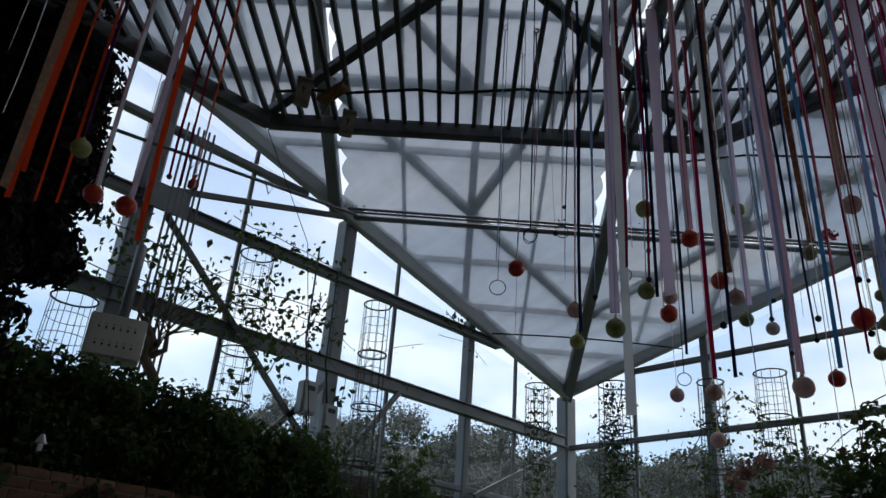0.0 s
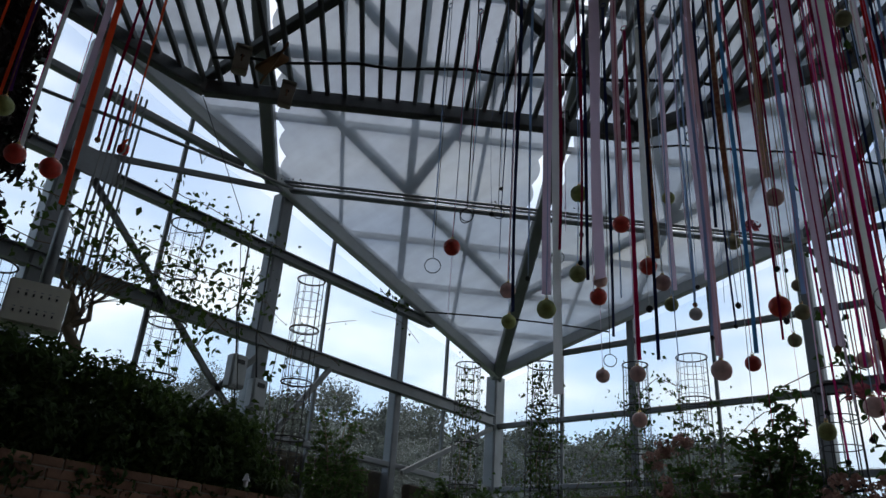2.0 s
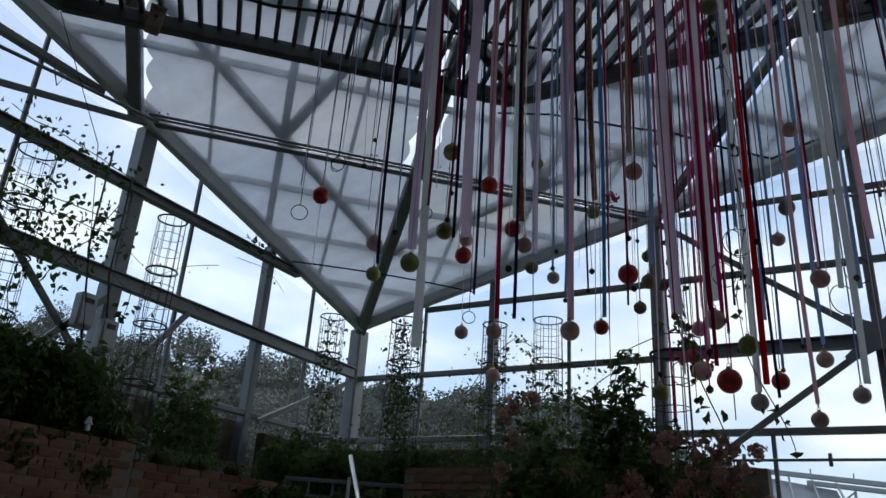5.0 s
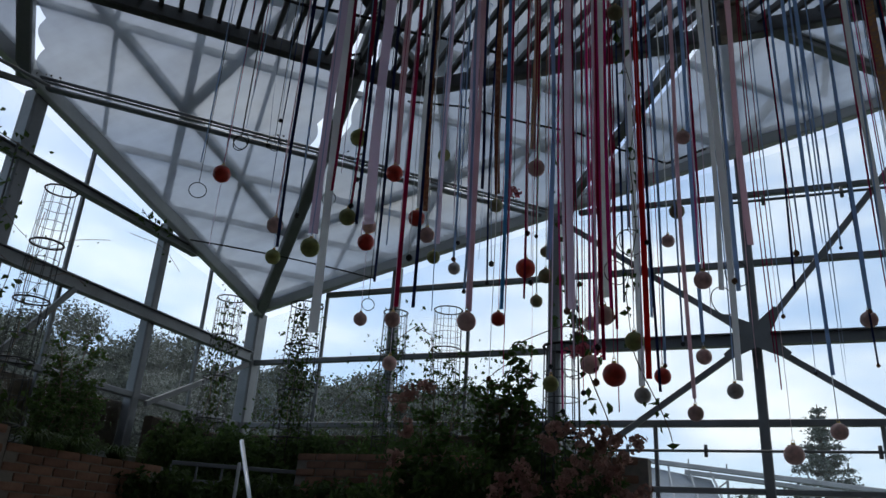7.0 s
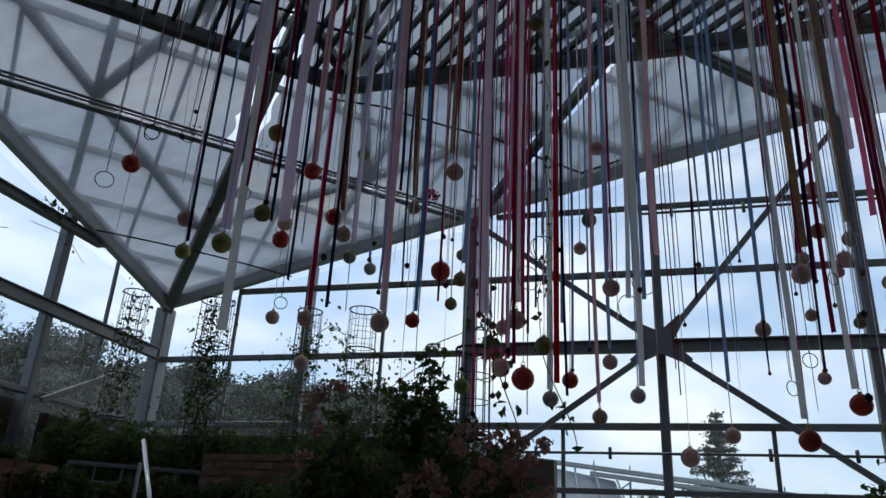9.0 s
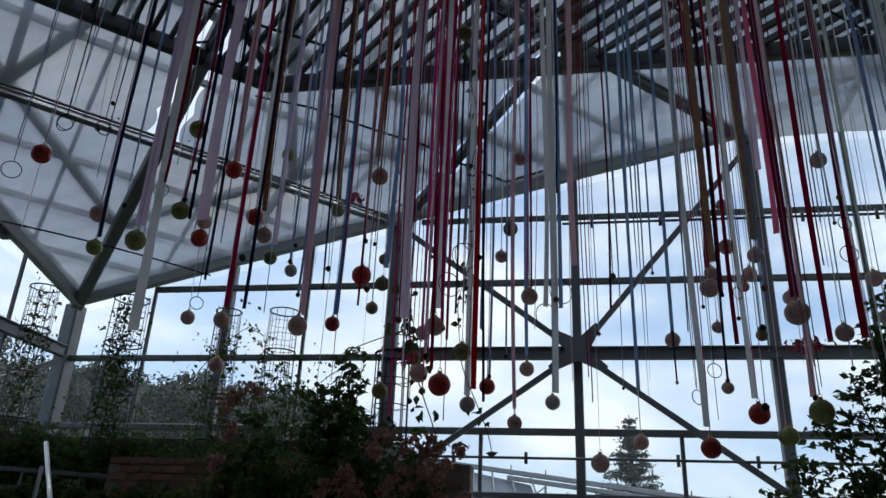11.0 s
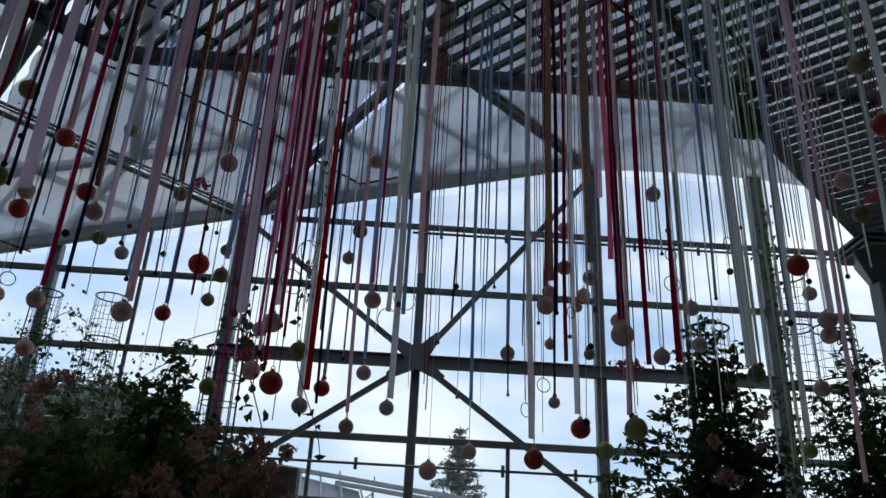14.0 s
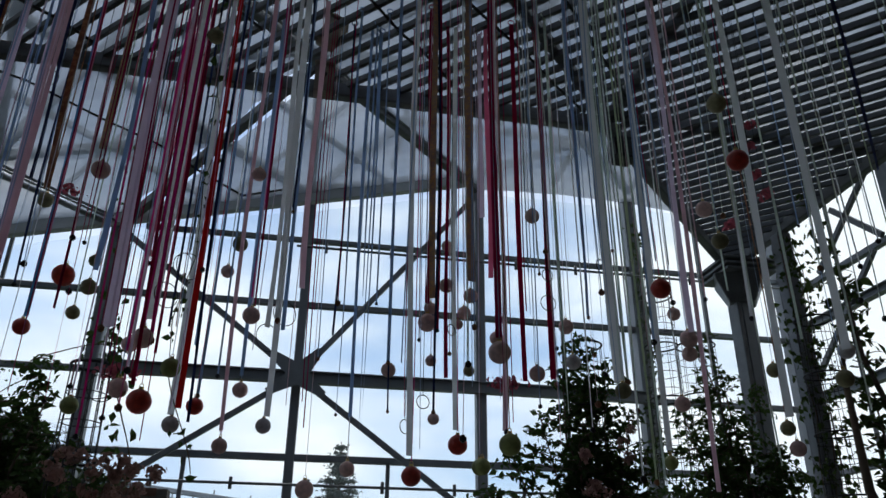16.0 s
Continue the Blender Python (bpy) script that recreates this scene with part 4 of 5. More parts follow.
BALL_WORDS = {"red": "glossy red", "pink": "pale pink papery", "green": "olive green papery", "olive": "dull olive papery", "white": "greyish white papery", "black": "small dark"}


def bauble(x, y, z, r, colour):
    ob = thing("hanging_bauble", (x, y, z), BALL_WORDS[colour] + " ball bauble hanging on a narrow ribbon", "bauble", "baubles under the slatted ceiling")
    ball = new("ball", ball_mesh(colour, r))
    ball.parent = ob
    bm = bmesh.new()
    bmesh.ops.create_cone(bm, cap_ends=True, segments=12, radius1=r * 0.24, radius2=r * 0.2, depth=r * 0.24)
    bmesh.ops.translate(bm, vec=(0, 0, r * 1.06), verts=bm.verts)
    cap = part("cap", bm, GOLDCAP, ball)
    tube("loop", ring_points((0, 0, r * 1.3), r * 0.16, 10, "y"), 0.0018, GOLDCAP, ball, n=4, closed=True)
    w = rr_.choice((0.003, 0.004, 0.005, 0.008))
    v, f = strip_data(0, 0, r * 1.4, H - z + 0.02, w, math.atan2(y, x) + 1.57 + rr_.uniform(-0.6, 0.6), rr_.uniform(-1, 1), 0.02, rr_.uniform(0, 6))
    raw("ribbon", v, f, RIB[rr_.choice(STRING[colour])], ob)
    return ob


for colour, rows in (("red", BALLS_R), ("pink", BALLS_P + BALLS_Q), ("green", BALLS_G), ("white", BALLS_W), ("olive", BALLS_O), ("black", BALLS_K)):
    for x, y, z, r in rows:
        bauble(x, y, z, r, colour)
for colour, rows in RIBBONS.items():
    for x, y, z, w in rows:
        ribbon(x, y, z, w, colour)


def under_slats(x, y):
    return (y < 4.9 and abs(x) < 4.9 and (y < 2.5 or abs(x) + y - 2.5 < 4.85)) or (2.5 < x < 4.95 and y < x + 2.4)


# the many narrow ribbons and cords between them
def scatter(count, x0, x1, y0, y1, z0, z1, colours, w0, w1):
    made = 0
    while made < count:
        x, y = rr_.uniform(x0, x1), rr_.uniform(y0, y1)
        if not under_slats(x, y) or math.hypot(x, y) < 2.2:
            continue
        z = rr_.uniform(z0, z1) * math.hypot(x, y) / 4.5
        ribbon(x, y, z, rr_.uniform(w0, w1), rr_.choice(colours))
        made += 1


scatter(9, -3.0, -1.5, 3.2, 4.6, 1.6, 2.5, ("navy", "slate", "slate", "lilac"), 0.003, 0.008)
scatter(20, -1.5, 0.0, 2.9, 4.2, 0.9, 2.0, ("slate", "pinkgrey", "lilac", "white", "rose"), 0.003, 0.009)
scatter(16, -1.0, -0.55, 2.9, 4.0, 0.8, 1.5, ("crimson", "magenta", "rose", "magenta", "crimson", "lilac"), 0.006, 0.016)
scatter(24, 0.0, 1.5, 2.8, 4.0, 0.8, 2.1, ("slate", "white", "pinkgrey", "slate", "crimson"), 0.003, 0.008)
scatter(20, 1.2, 2.2, 2.6, 3.8, 1.0, 2.2, ("white", "slate", "pinkgrey", "sage", "slate"), 0.003, 0.009)
scatter(22, 2.0, 3.7, 2.0, 3.6, 1.0, 2.3, ("sage", "white", "yellow", "slate", "sage"), 0.003, 0.009)


def hoop(x, y, z, r, colour="slate"):
    ob = thing("hanging_hoop", (x, y, z), "thin dark wire hoop hanging on a fine cord", "hoop", "hoops under the slatted ceiling")
    a = rr_.uniform(0, 1.2)
    pts = [Vector((p.x * math.cos(a), p.x * math.sin(a), p.z)) for p in ring_points((0, 0, 0), r, 24, "y")]
    tube("hoop", pts, 0.0028, WIRE, ob, n=5, closed=True)
    tube("cord", [(0, 0, r), (0.004, 0, (H - z) / 2), (0, 0, H - z + 0.02)], 0.0022, WIRE, ob, n=4)


for x, y, z, r in HOOPS:
    hoop(x, y, z, r)


# ---- bird houses and boxes on the pergola ----
def bird_house(x, y, z, w, h, tilt, material, label):
    ob = thing("bird_house", (x, y, z), label, "bird house", "bird houses on the pergola")
    ob.rotation_euler = (0, radians(tilt), math.atan2(y, x) - math.pi / 2)
    body = part("body", box_bm((w, w * 0.8, h), 0.008), material, ob)
    lid = box_bm((w * 1.08, w * 0.95, 0.018), 0.005, (0, -0.01, h / 2 + 0.014))
    part("lid", lid, material, ob)
    bm = bmesh.new()
    bmesh.ops.create_cone(bm, cap_ends=True, segments=14, radius1=w * 0.13, radius2=w * 0.13, depth=0.006, matrix=Matrix.Translation((0, -w * 0.4 - 0.001, h * 0.12)) @ Matrix.Rotation(radians(90), 4, "X"))
    part("entrance_hole", bm, CABLE, body, "round dark entrance hole")
    tube("perch", [(0, -w * 0.4, -h * 0.12), (0, -w * 0.4 - 0.08, -h * 0.12)], 0.006, WOOD_BROWN, body)
    return ob


bird_house(-4.28, 2.36, 3.57, 0.115, 0.19, 0, WOOD, "weathered wooden bird house hung at the pergola edge")
bird_house(-4.25, 2.78, 3.5, 0.105, 0.18, 4, WOOD, "weathered wooden bird house below a perch bar")
perch = thing("perch_table", (-4.25, 2.6, 3.7), "brown wooden feeding table with a long perch bar", "bird table")
part("tray", box_bm((0.3, 0.1, 0.04), 0.006), WOOD_BROWN, perch)
tube("bar", [(-0.3, 0.12, 0.02), (0.35, -0.12, -0.06)], 0.011, WOOD_BROWN, perch)
bird_house(0.06, 4.8, 3.62, 0.145, 0.24, 0, WOOD, "brown wooden bird house hanging under the slats")
bird_house(0.08, 4.5, 3.83, 0.14, 0.22, 25, WOOD, "tilted brown wooden bird house on the frame")
bird_house(1.72, 2.72, 3.6, 0.13, 0.2, -8, WOOD, "brown wooden bird house among pale ribbons")
for x, y, z in ((-2.87, 4.55, 3.68), (2.62, 5.15, 3.55)):
    lamp = thing("spotlight", (x, y, z), "dark switched-off spotlight clamped to the pergola", "spotlight", "pergola spotlights")
    part("housing", box_bm((0.2, 0.2, 0.2) if x > 0 else (0.12, 0.12, 0.1), 0.02), CABLE, lamp)
    tube("bracket", [(-0.08, 0, 0.05), (-0.08, 0, 0.14), (0.08, 0, 0.14), (0.08, 0, 0.05)], 0.012, CABLE, lamp)


ORN, CORD = (-3.79, 1.5, 2.17), (-5.31, 3.26, 2.98)
gift = thing("hanging_ornament", ORN, "small red and white parcel ornament on a ribbon", "ornament")
parcel = part("parcel", box_bm((0.05, 0.05, 0.05), 0.006), BALL["red"], gift)
part("band", box_bm((0.052, 0.014, 0.052), 0.002), WHITE, parcel)
tube("bow", [(0, 0, 0.03), (-0.03, 0, 0.055), (-0.01, 0, 0.06), (0, 0, 0.03), (0.03, 0, 0.055), (0.01, 0, 0.06), (0, 0, 0.03)], 0.004, RIB["orange"], gift)
tube("cord", [(0, 0, 0.03), (0.002, 0, H - ORN[2] + 0.02)], 0.003, RIB["orange"], gift, n=4)
stay = thing("stay_wire", (-5.0, 2.5, H - 0.1), "thin dark stay wire from the pergola corner", "wire")
tube("wire", [(0, 0, 0), (CORD[0] + 5.0, CORD[1] - 2.5, CORD[2] - H + 0.1), (CORD[0] + 5.0 - 0.3, CORD[1] - 2.5 + 0.5, -2.2)], 0.004, WIRE, stay, n=4)


# ---- wire plant cages ----
def plant_cage(x, y, z0, z1, r, label, lean=0.0):
    ob = thing("plant_cage", (x, y, z0), label, "plant cage", "wire plant cages")
    h = z1 - z0
    chunks = []
    for k in range(11):
        a = 2 * math.pi * k / 11
        chunks.append(tube_data([(math.cos(a) * r * 1.15, math.sin(a) * r * 1.15, 0), (math.cos(a) * r + lean, math.sin(a) * r, h)], 0.004, 4))
    n = int(h / 0.17)
    for k in range(n + 1):
        s = k / n
        rad = r * (1.15 - 0.15 * s)
        chunks.append(tube_data(ring_points((lean * s, 0, h * s), rad, 18), 0.0035, 4, True))
    raw("wire_mesh", *join(chunks), WIRE, ob, "", True)
    k = h
    while k > 0:
        rad = r * (1.15 - 0.15 * k / h) + 0.006
        tube("hoop_band", ring_points((lean * k / h, 0, k), rad, 22), 0.009, WIRE, ob, n=6, closed=True)
        k -= 0.56
    return ob


CAGES = [(-6.1, 4.75, 0.7, 3.07, 0.14), (-7.05, 3.74, 0.9, 3.56, 0.18), (-6.77, 1.94, 0.9, 2.35, 0.19), (-6.69, 8.25, 0.8, 3.15, 0.17), (-5.23, 7.95, 0.8, 2.86, 0.2),
         (-4.46, 8.96, 0.9, 3.03, 0.16), (-3.81, 9.26, 0.9, 3.12, 0.19), (-1.15, 4.75, 0.1, 1.3, 0.11), (3.78, 7.08, 0.3, 3.05, 0.16), (5.02, 6.28, 0.2, 2.6, 0.17), (4.3, 7.3, 0.3, 2.6, 0.2), (2.5, 6.1, 0.3, 2.1, 0.17)]
for cx, cy, z0, z1, r in CAGES:
    plant_cage(cx, cy, z0, z1, r, "tall black wire plant cage rising from the planting")


# ---- planting ----
def plant(name, label, category, base, stems, leaf_chunks, flower_chunks=(), bark_r=0.035, leaf=LEAF, petal=PETAL, seed=1):
    ob = thing(name, base, label, category)
    off = Vector(base)
    if stems:
        v, f = branchy((0, 0, 0), [Vector(s) - off for s in stems], bark_r, seed)
        raw("trunk", v, f, BARK, ob, "", True)
    if leaf_chunks:
        v, f = join(leaf_chunks)
        raw("crown", [Vector(p) - off for p in v], f, leaf, ob)
    if flower_chunks:
        v, f = join(flower_chunks)
        raw("blossom", [Vector(p) - off for p in v], f, petal, ob)
    return ob


def crown(blobs, size, density):
    out = []
    for cx, cy, cz, rx, ry, rz in blobs:
        n = int(density * (rx * ry * rz) ** (2 / 3) * 100)
        p, d = clump((cx, cy, cz), (rx, ry, rz), n, 0.35)
        out.append(leaves(p, d, size))
    return out


def heads(blobs, per, petals=26, r=0.055, size=0.035):
    """Round flower heads, each of many small petals, spread over lumpy masses."""
    out = []
    for cx, cy, cz, rx, ry, rz in blobs:
        p, d = clump((cx, cy, cz), (rx, ry, rz), max(3, int(per * (rx * ry * rz) ** (2 / 3) * 100)), 0.5)
        for q in p:
            s = r * rr_.uniform(0.7, 1.3)
            e, m = clump(q, (s, s, s * 0.8), petals, 0.7)
            out.append(leaves(e, m, size))
    return out


def sprays(limbs, size, twigs=16, reach=(0.18, 0.45), start=0.35, gap=0.7):
    """Arching twigs set along crooked limbs, with leaves in two rows on each: an open, uneven crown."""
    wood, pts, nrm = [], [], []
    for base, tip in limbs:
        base, tip = Vector(base), Vector(tip)
        for k in range(twigs):
            s = start + (1 - start) * (k + rr_.random()) / twigs
            p = Vector((base.x + (tip.x - base.x) * s ** 1.6, base.y + (tip.y - base.y) * s ** 1.6, base.z + (tip.z - base.z) * s))
            a = rr_.uniform(0, 2 * math.pi)
            d = Vector((math.cos(a), math.sin(a), rr_.uniform(0.1, 1.0))).normalized()
            length = rr_.uniform(*reach) * (1.15 - 0.45 * s)
            line = [p + d * length * q / 5 + Vector((0, 0, -length * 0.4 * (q / 5) ** 2)) for q in range(6)]
            wood.append(tube_data(line, [0.006, 0.005, 0.004, 0.004, 0.003, 0.002], 4))
            side = d.cross(Vector((0, 0, 1))).normalized()
            n = max(3, int(length / (size * gap)))
            for q in range(n):
                u = 0.15 + 0.85 * q / n
                m = min(int(u * 5), 4)
                c = line[m].lerp(line[m + 1], u * 5 - m)
                for e in (-1, 1):
                    if rr_.random() < 0.85:
                        pts.append(c + side * e * size * 0.5 + Vector((rr_.gauss(0, 0.012), rr_.gauss(0, 0.012), rr_.gauss(0, 0.015))))
                        nrm.append((rr_.gauss(0, 0.5), rr_.gauss(0, 0.5) - 0.3, rr_.gauss(0.5, 0.5)))
    return join(wood), leaves(pts, nrm, size)


def open_shrub(name, label, category, base, tips, size, twigs, reach, core=(), flowers=(), leaf=None, bark_r=0.03, seed=1, start=0.35):
    ob = plant(name, label, category, base, tips, crown(core, size, 40) if core else [], flowers, bark_r, leaf or LEAF, PETAL, seed)
    (wv, wf), (lv, lf) = sprays([(base, t) for t in tips], size, twigs, reach, start)
    off = Vector(base)
    raw("twig_growth", [v - off for v in wv], wf, BARK, ob, "", True)
    raw("sprays", [Vector(v) - off for v in lv], lf, leaf or LEAF, ob, "open leafy sprays")
    return ob


# dark tree at the west side
blobs = [(-5.6, 0.55, 4.4, 0.7, 0.6, 0.8), (-5.5, 0.7, 3.3, 0.75, 0.8, 0.8), (-5.55, 1.15, 2.8, 0.5, 0.5, 0.6), (-5.6, 0.7, 2.1, 0.8, 0.75, 0.8), (-5.7, 1.3, 2.25, 0.4, 0.4, 0.35), (-5.8, -0.5, 3.4, 0.9, 1.0, 1.6),
         (-5.4, 0.75, 3.9, 0.6, 0.55, 0.6), (-5.5, 0.8, 1.6, 0.6, 0.6, 0.5), (-5.5, 1.05, 3.6, 0.5, 0.5, 0.5)]
plant("tree", "dark copper-leaved tree beside the glass wall", "tree", (-5.9, 0.6, FLOOR), [(-5.6, 0.7, 4.2), (-5.5, 0.6, 3.4), (-5.6, 1.2, 2.8), (-5.9, -0.3, 3.6)], crown(blobs, 0.08, 95), bark_r=0.1, leaf=LEAF_COPPER)

# ivy hedge over the west planter
hedge = []
for k in range(26):
    s = k / 25
    y = -1.5 + 5.75 * s
    top = 1.82 - 0.3 * s ** 2 + 0.1 * noise.noise(Vector((y * 1.3, 0, 0)))
    hedge.append((-6.05 + 0.1 * math.sin(k * 1.7), y, top - 0.28, 0.42, 0.3, 0.34))
    hedge.append((-5.85 + 0.08 * math.sin(k * 2.9), y + 0.1, top - 0.66, 0.28, 0.3, 0.38))
    hedge.append((-5.72 + 0.05 * math.sin(k * 2.1), y - 0.08, top - 0.95 - 0.12 * math.sin(k * 1.3) ** 2, 0.16, 0.26, 0.25))
h_ob = plant("ivy_hedge", "dense dark ivy hanging over a brick planter wall", "hedge", (-6.0, 1.0, 0.5), [], crown(hedge, 0.06, 50), leaf=LEAF_IVY)
# solid dark blocks added as the shade behind the ivy leaves
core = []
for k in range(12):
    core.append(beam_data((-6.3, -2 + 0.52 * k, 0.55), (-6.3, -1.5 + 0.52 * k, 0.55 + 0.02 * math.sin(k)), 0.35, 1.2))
raw("shade_core", [Vector(p) - Vector((-6.0, 1.0, 0.5)) for p in join(core)[0]], join(core)[1], SHADE_BROWN, h_ob, "dark blocks standing for shade inside the ivy")


# climbers on wires: crooked runners with hanging leaves
def climber(label, runs, size=0.06, per=26, leaf=LEAF_IVY, r=0.006, spread=0.09):
    ob = thing("climber", runs[0][0], label, "climbing plant")
    off = Vector(runs[0][0])
    pts, nrm = [], []
    for a, b, sag in runs:
        a, b = Vector(a), Vector(b)
        line = []
        for k in range(13):
            s = k / 12
            p = a.lerp(b, s) + Vector((0, 0, -sag * math.sin(math.pi * s)))
            p += Vector((noise.noise(p * 1.9), noise.noise(p * 2.3 + Vector((5, 0, 0))), noise.noise(p * 2.1 + Vector((0, 7, 0))))) * 0.09
            line.append(p - off)
        tube("stem", line, r, BARK, ob, n=4)
        n = int(per * (b - a).length)
        for _ in range(n):
            s = rr_.random()
            i = min(int(s * 12), 11)
            p = line[i].lerp(line[i + 1], s * 12 - i) + off
            pts.append(p + Vector((rr_.gauss(0, spread), rr_.gauss(0, spread), rr_.gauss(-0.02, spread))))
            nrm.append((rr_.gauss(0, 1), rr_.gauss(0, 1) - 0.5, rr_.gauss(0, 0.4)))
    v, f = leaves(pts, nrm, size)
    raw("foliage", [Vector(p) - off for p in v], f, leaf, ob)
    return ob


climber("leafy climber trained along the west wall wires", [((-6.9, 1.6, 3.3), (-6.9, 4.6, 3.15), 0.1), ((-6.9, 2.0, 2.75), (-6.9, 4.8, 3.0), 0.0), ((-6.8, 3.7, 1.5), (-6.95, 3.9, 3.7), 0), ((-7.2, 3.4, 3.95), (-7.2, 5.0, 3.85), 0.0), ((-6.95, 2.2, 3.0), (-6.95, 4.4, 2.5), -0.15), ((-6.9, 4.0, 2.2), (-6.95, 4.7, 3.4), 0.0)], 0.07, 60, spread=0.12)
climber("thin climber on the steel post", [((-7.2, 5.45, 0.9), (-7.2, 5.5, 3.3), 0), ((-7.2, 5.3, 0.9), (-7.25, 5.25, 2.6), 0)], 0.085, 12)
climber("small climber tuft on the upper rail", [((-7.2, 6.9, 3.98), (-7.2, 7.4, 3.86), 0.03)], 0.08, 60, spread=0.05)
for cx, cy, z0, z1, r in (CAGES[4], CAGES[3]):
    per = 140 if cx > -6 else 70
    climber("ivy climbing inside a wire plant cage", [((cx + dx, cy + dy, z0), (cx + dx, cy + dy, z1 - 0.03), 0) for dx, dy in ((0.1, 0), (-0.08, 0.08), (0, -0.1))], 0.048, per, spread=0.075)
climber("thin flowering climber along the north wall", [((-6.9, 9.2, 1.4), (-5.6, 9.0, 2.3), 0.1), ((-5.6, 9.0, 1.2), (-4.2, 9.1, 2.9), -0.1), ((-4.9, 9.0, 1.2), (-3.4, 9.0, 2.1), -0.2), ((-4.4, 9.0, 1.0), (-2.7, 8.9, 2.2), -0.2), ((-4.0, 8.8, 1.0), (-2.6, 8.7, 1.6), -0.2)], 0.05, 130, LEAF, spread=0.16)

# gnarled, nearly bare shrub by the cream panel
gnarl = thing("bare_shrub", (-6.42, 2.62, 0.9), "gnarled bare shrub with thin whips beside the control cabinet", "shrub")
goff = Vector((-6.42, 2.62, 0.9))
trunk = [(-6.42, 2.62, 0.9), (-6.45, 2.58, 1.5), (-6.43, 2.66, 1.75), (-6.45, 2.54, 1.92), (-6.42, 2.6, 2.06)]
tube("trunk", [Vector(p) - goff for p in trunk], [0.05, 0.05, 0.055, 0.05, 0.04], BARK, gnarl, n=8)
for tip, rad in (((-6.52, 2.4, 2.5), 0.022), ((-6.46, 2.5, 2.4), 0.026), ((-6.38, 2.76, 2.25), 0.026), ((-6.42, 2.62, 2.4), 0.02)):
    a, b = Vector(trunk[3]), Vector(tip)
    tube("limb", [a - goff, a.lerp(b, 0.4) + Vector((0.03, 0.05, -0.03)) - goff, a.lerp(b, 0.75) + Vector((-0.02, -0.03, 0)) - goff, b - goff], [rad * 1.3, rad, rad * 0.8, rad * 0.5], BARK, gnarl)
pts, nrm = [], []
for k in range(26):
    a = Vector(trunk[4]).lerp(Vector(((-6.52, 2.4, 2.5), (-6.38, 2.76, 2.25), (-6.42, 2.62, 2.4))[k % 3]), rr_.random())
    az, ln = rr_.uniform(-0.9, 1.0), rr_.uniform(0.3, 0.95)
    b = a + Vector((0.25 * math.sin(az * 2), math.sin(az) * 0.9 + 0.25, math.cos(az) * 0.75)) * ln
    mid = a.lerp(b, 0.55) + Vector((0, 0, 0.1 * ln))
    tube("whip", [a - goff, a.lerp(mid, 0.5) + Vector((0.01, 0, 0.02)) - goff, mid - goff, b - goff], [0.006, 0.005, 0.004, 0.002], BARK, gnarl, n=4)
    for q in range(rr_.choice((0, 0, 2, 5))):
        pts.append(mid.lerp(b, rr_.random()) + Vector((rr_.gauss(0, 0.02), rr_.gauss(0, 0.02), rr_.gauss(0, 0.02))))
        nrm.append((0.8, rr_.gauss(0, 0.6), rr_.gauss(0, 0.6)))
lv, lf = leaves(pts, nrm, 0.05)
raw("foliage", [Vector(v) - goff for v in lv], lf, LEAF_IVY, gnarl)
# long bare vine whips near the wall post
climber("thin bare vine whips arching from the steel post", [((-7.1, 5.3, 2.6), (-7.0, 6.2, 3.2), -0.15), ((-7.1, 5.35, 2.2), (-6.95, 6.0, 2.6), -0.2), ((-7.05, 5.2, 2.9), (-7.0, 4.4, 3.1), -0.12), ((-7.05, 5.2, 2.5), (-7.0, 4.3, 2.5), -0.15), ((-7.1, 5.4, 1.8), (-7.0, 6.1, 2.2), -0.2), ((-7.1, 6.6, 3.5), (-7.1, 7.6, 3.35), -0.12)], 0.04, 5, r=0.004, spread=0.03)
open_shrub("shrub", "thin-branched small-leaved shrub beside the wire cages", "shrub", (-3.6, 8.0, FLOOR), [(-3.9, 7.9, 2.3), (-3.5, 8.0, 2.45), (-3.2, 8.1, 2.2), (-3.0, 8.0, 1.8), (-4.1, 7.9, 1.8), (-3.5, 7.9, 1.7)], 0.045, 26, (0.14, 0.42), (), (), None, 0.02, 13, 0.55)

# shrubs along the north and west planting beds
core = [(-6.75, 6.15, 1.15, 0.4, 0.35, 0.55), (-6.45, 5.8, 0.8, 0.45, 0.4, 0.45), (-6.75, 5.75, 1.2, 0.35, 0.3, 0.45), (-6.2, 5.5, 0.6, 0.35, 0.35, 0.35)]
open_shrub("shrub", "bushy olive-green shrub in the corner bed", "shrub", (-6.6, 5.95, FLOOR),
           [(-6.85, 6.25, 1.9), (-6.7, 6.05, 2.0), (-6.85, 5.8, 1.95), (-6.6, 5.65, 1.7), (-6.7, 6.3, 1.35), (-6.4, 5.9, 1.35), (-6.3, 5.6, 1.15)], 0.05, 40, (0.14, 0.4), core, (), None, 0.03, 11, 0.55)
blobs = [(-6.2 + 0.32 * k, 7.6 + 0.1 * k, 0.9 + 0.1 * math.sin(k * 1.9), 0.36, 0.36, 0.4) for k in range(11)]
plant("low_hedge", "low dark hedge along the planting bed", "hedge", (-5.0, 8.0, FLOOR), [(-5.5, 7.8, 0.7), (-4.4, 8.1, 0.7)], crown(blobs, 0.06, 55), leaf=LEAF)
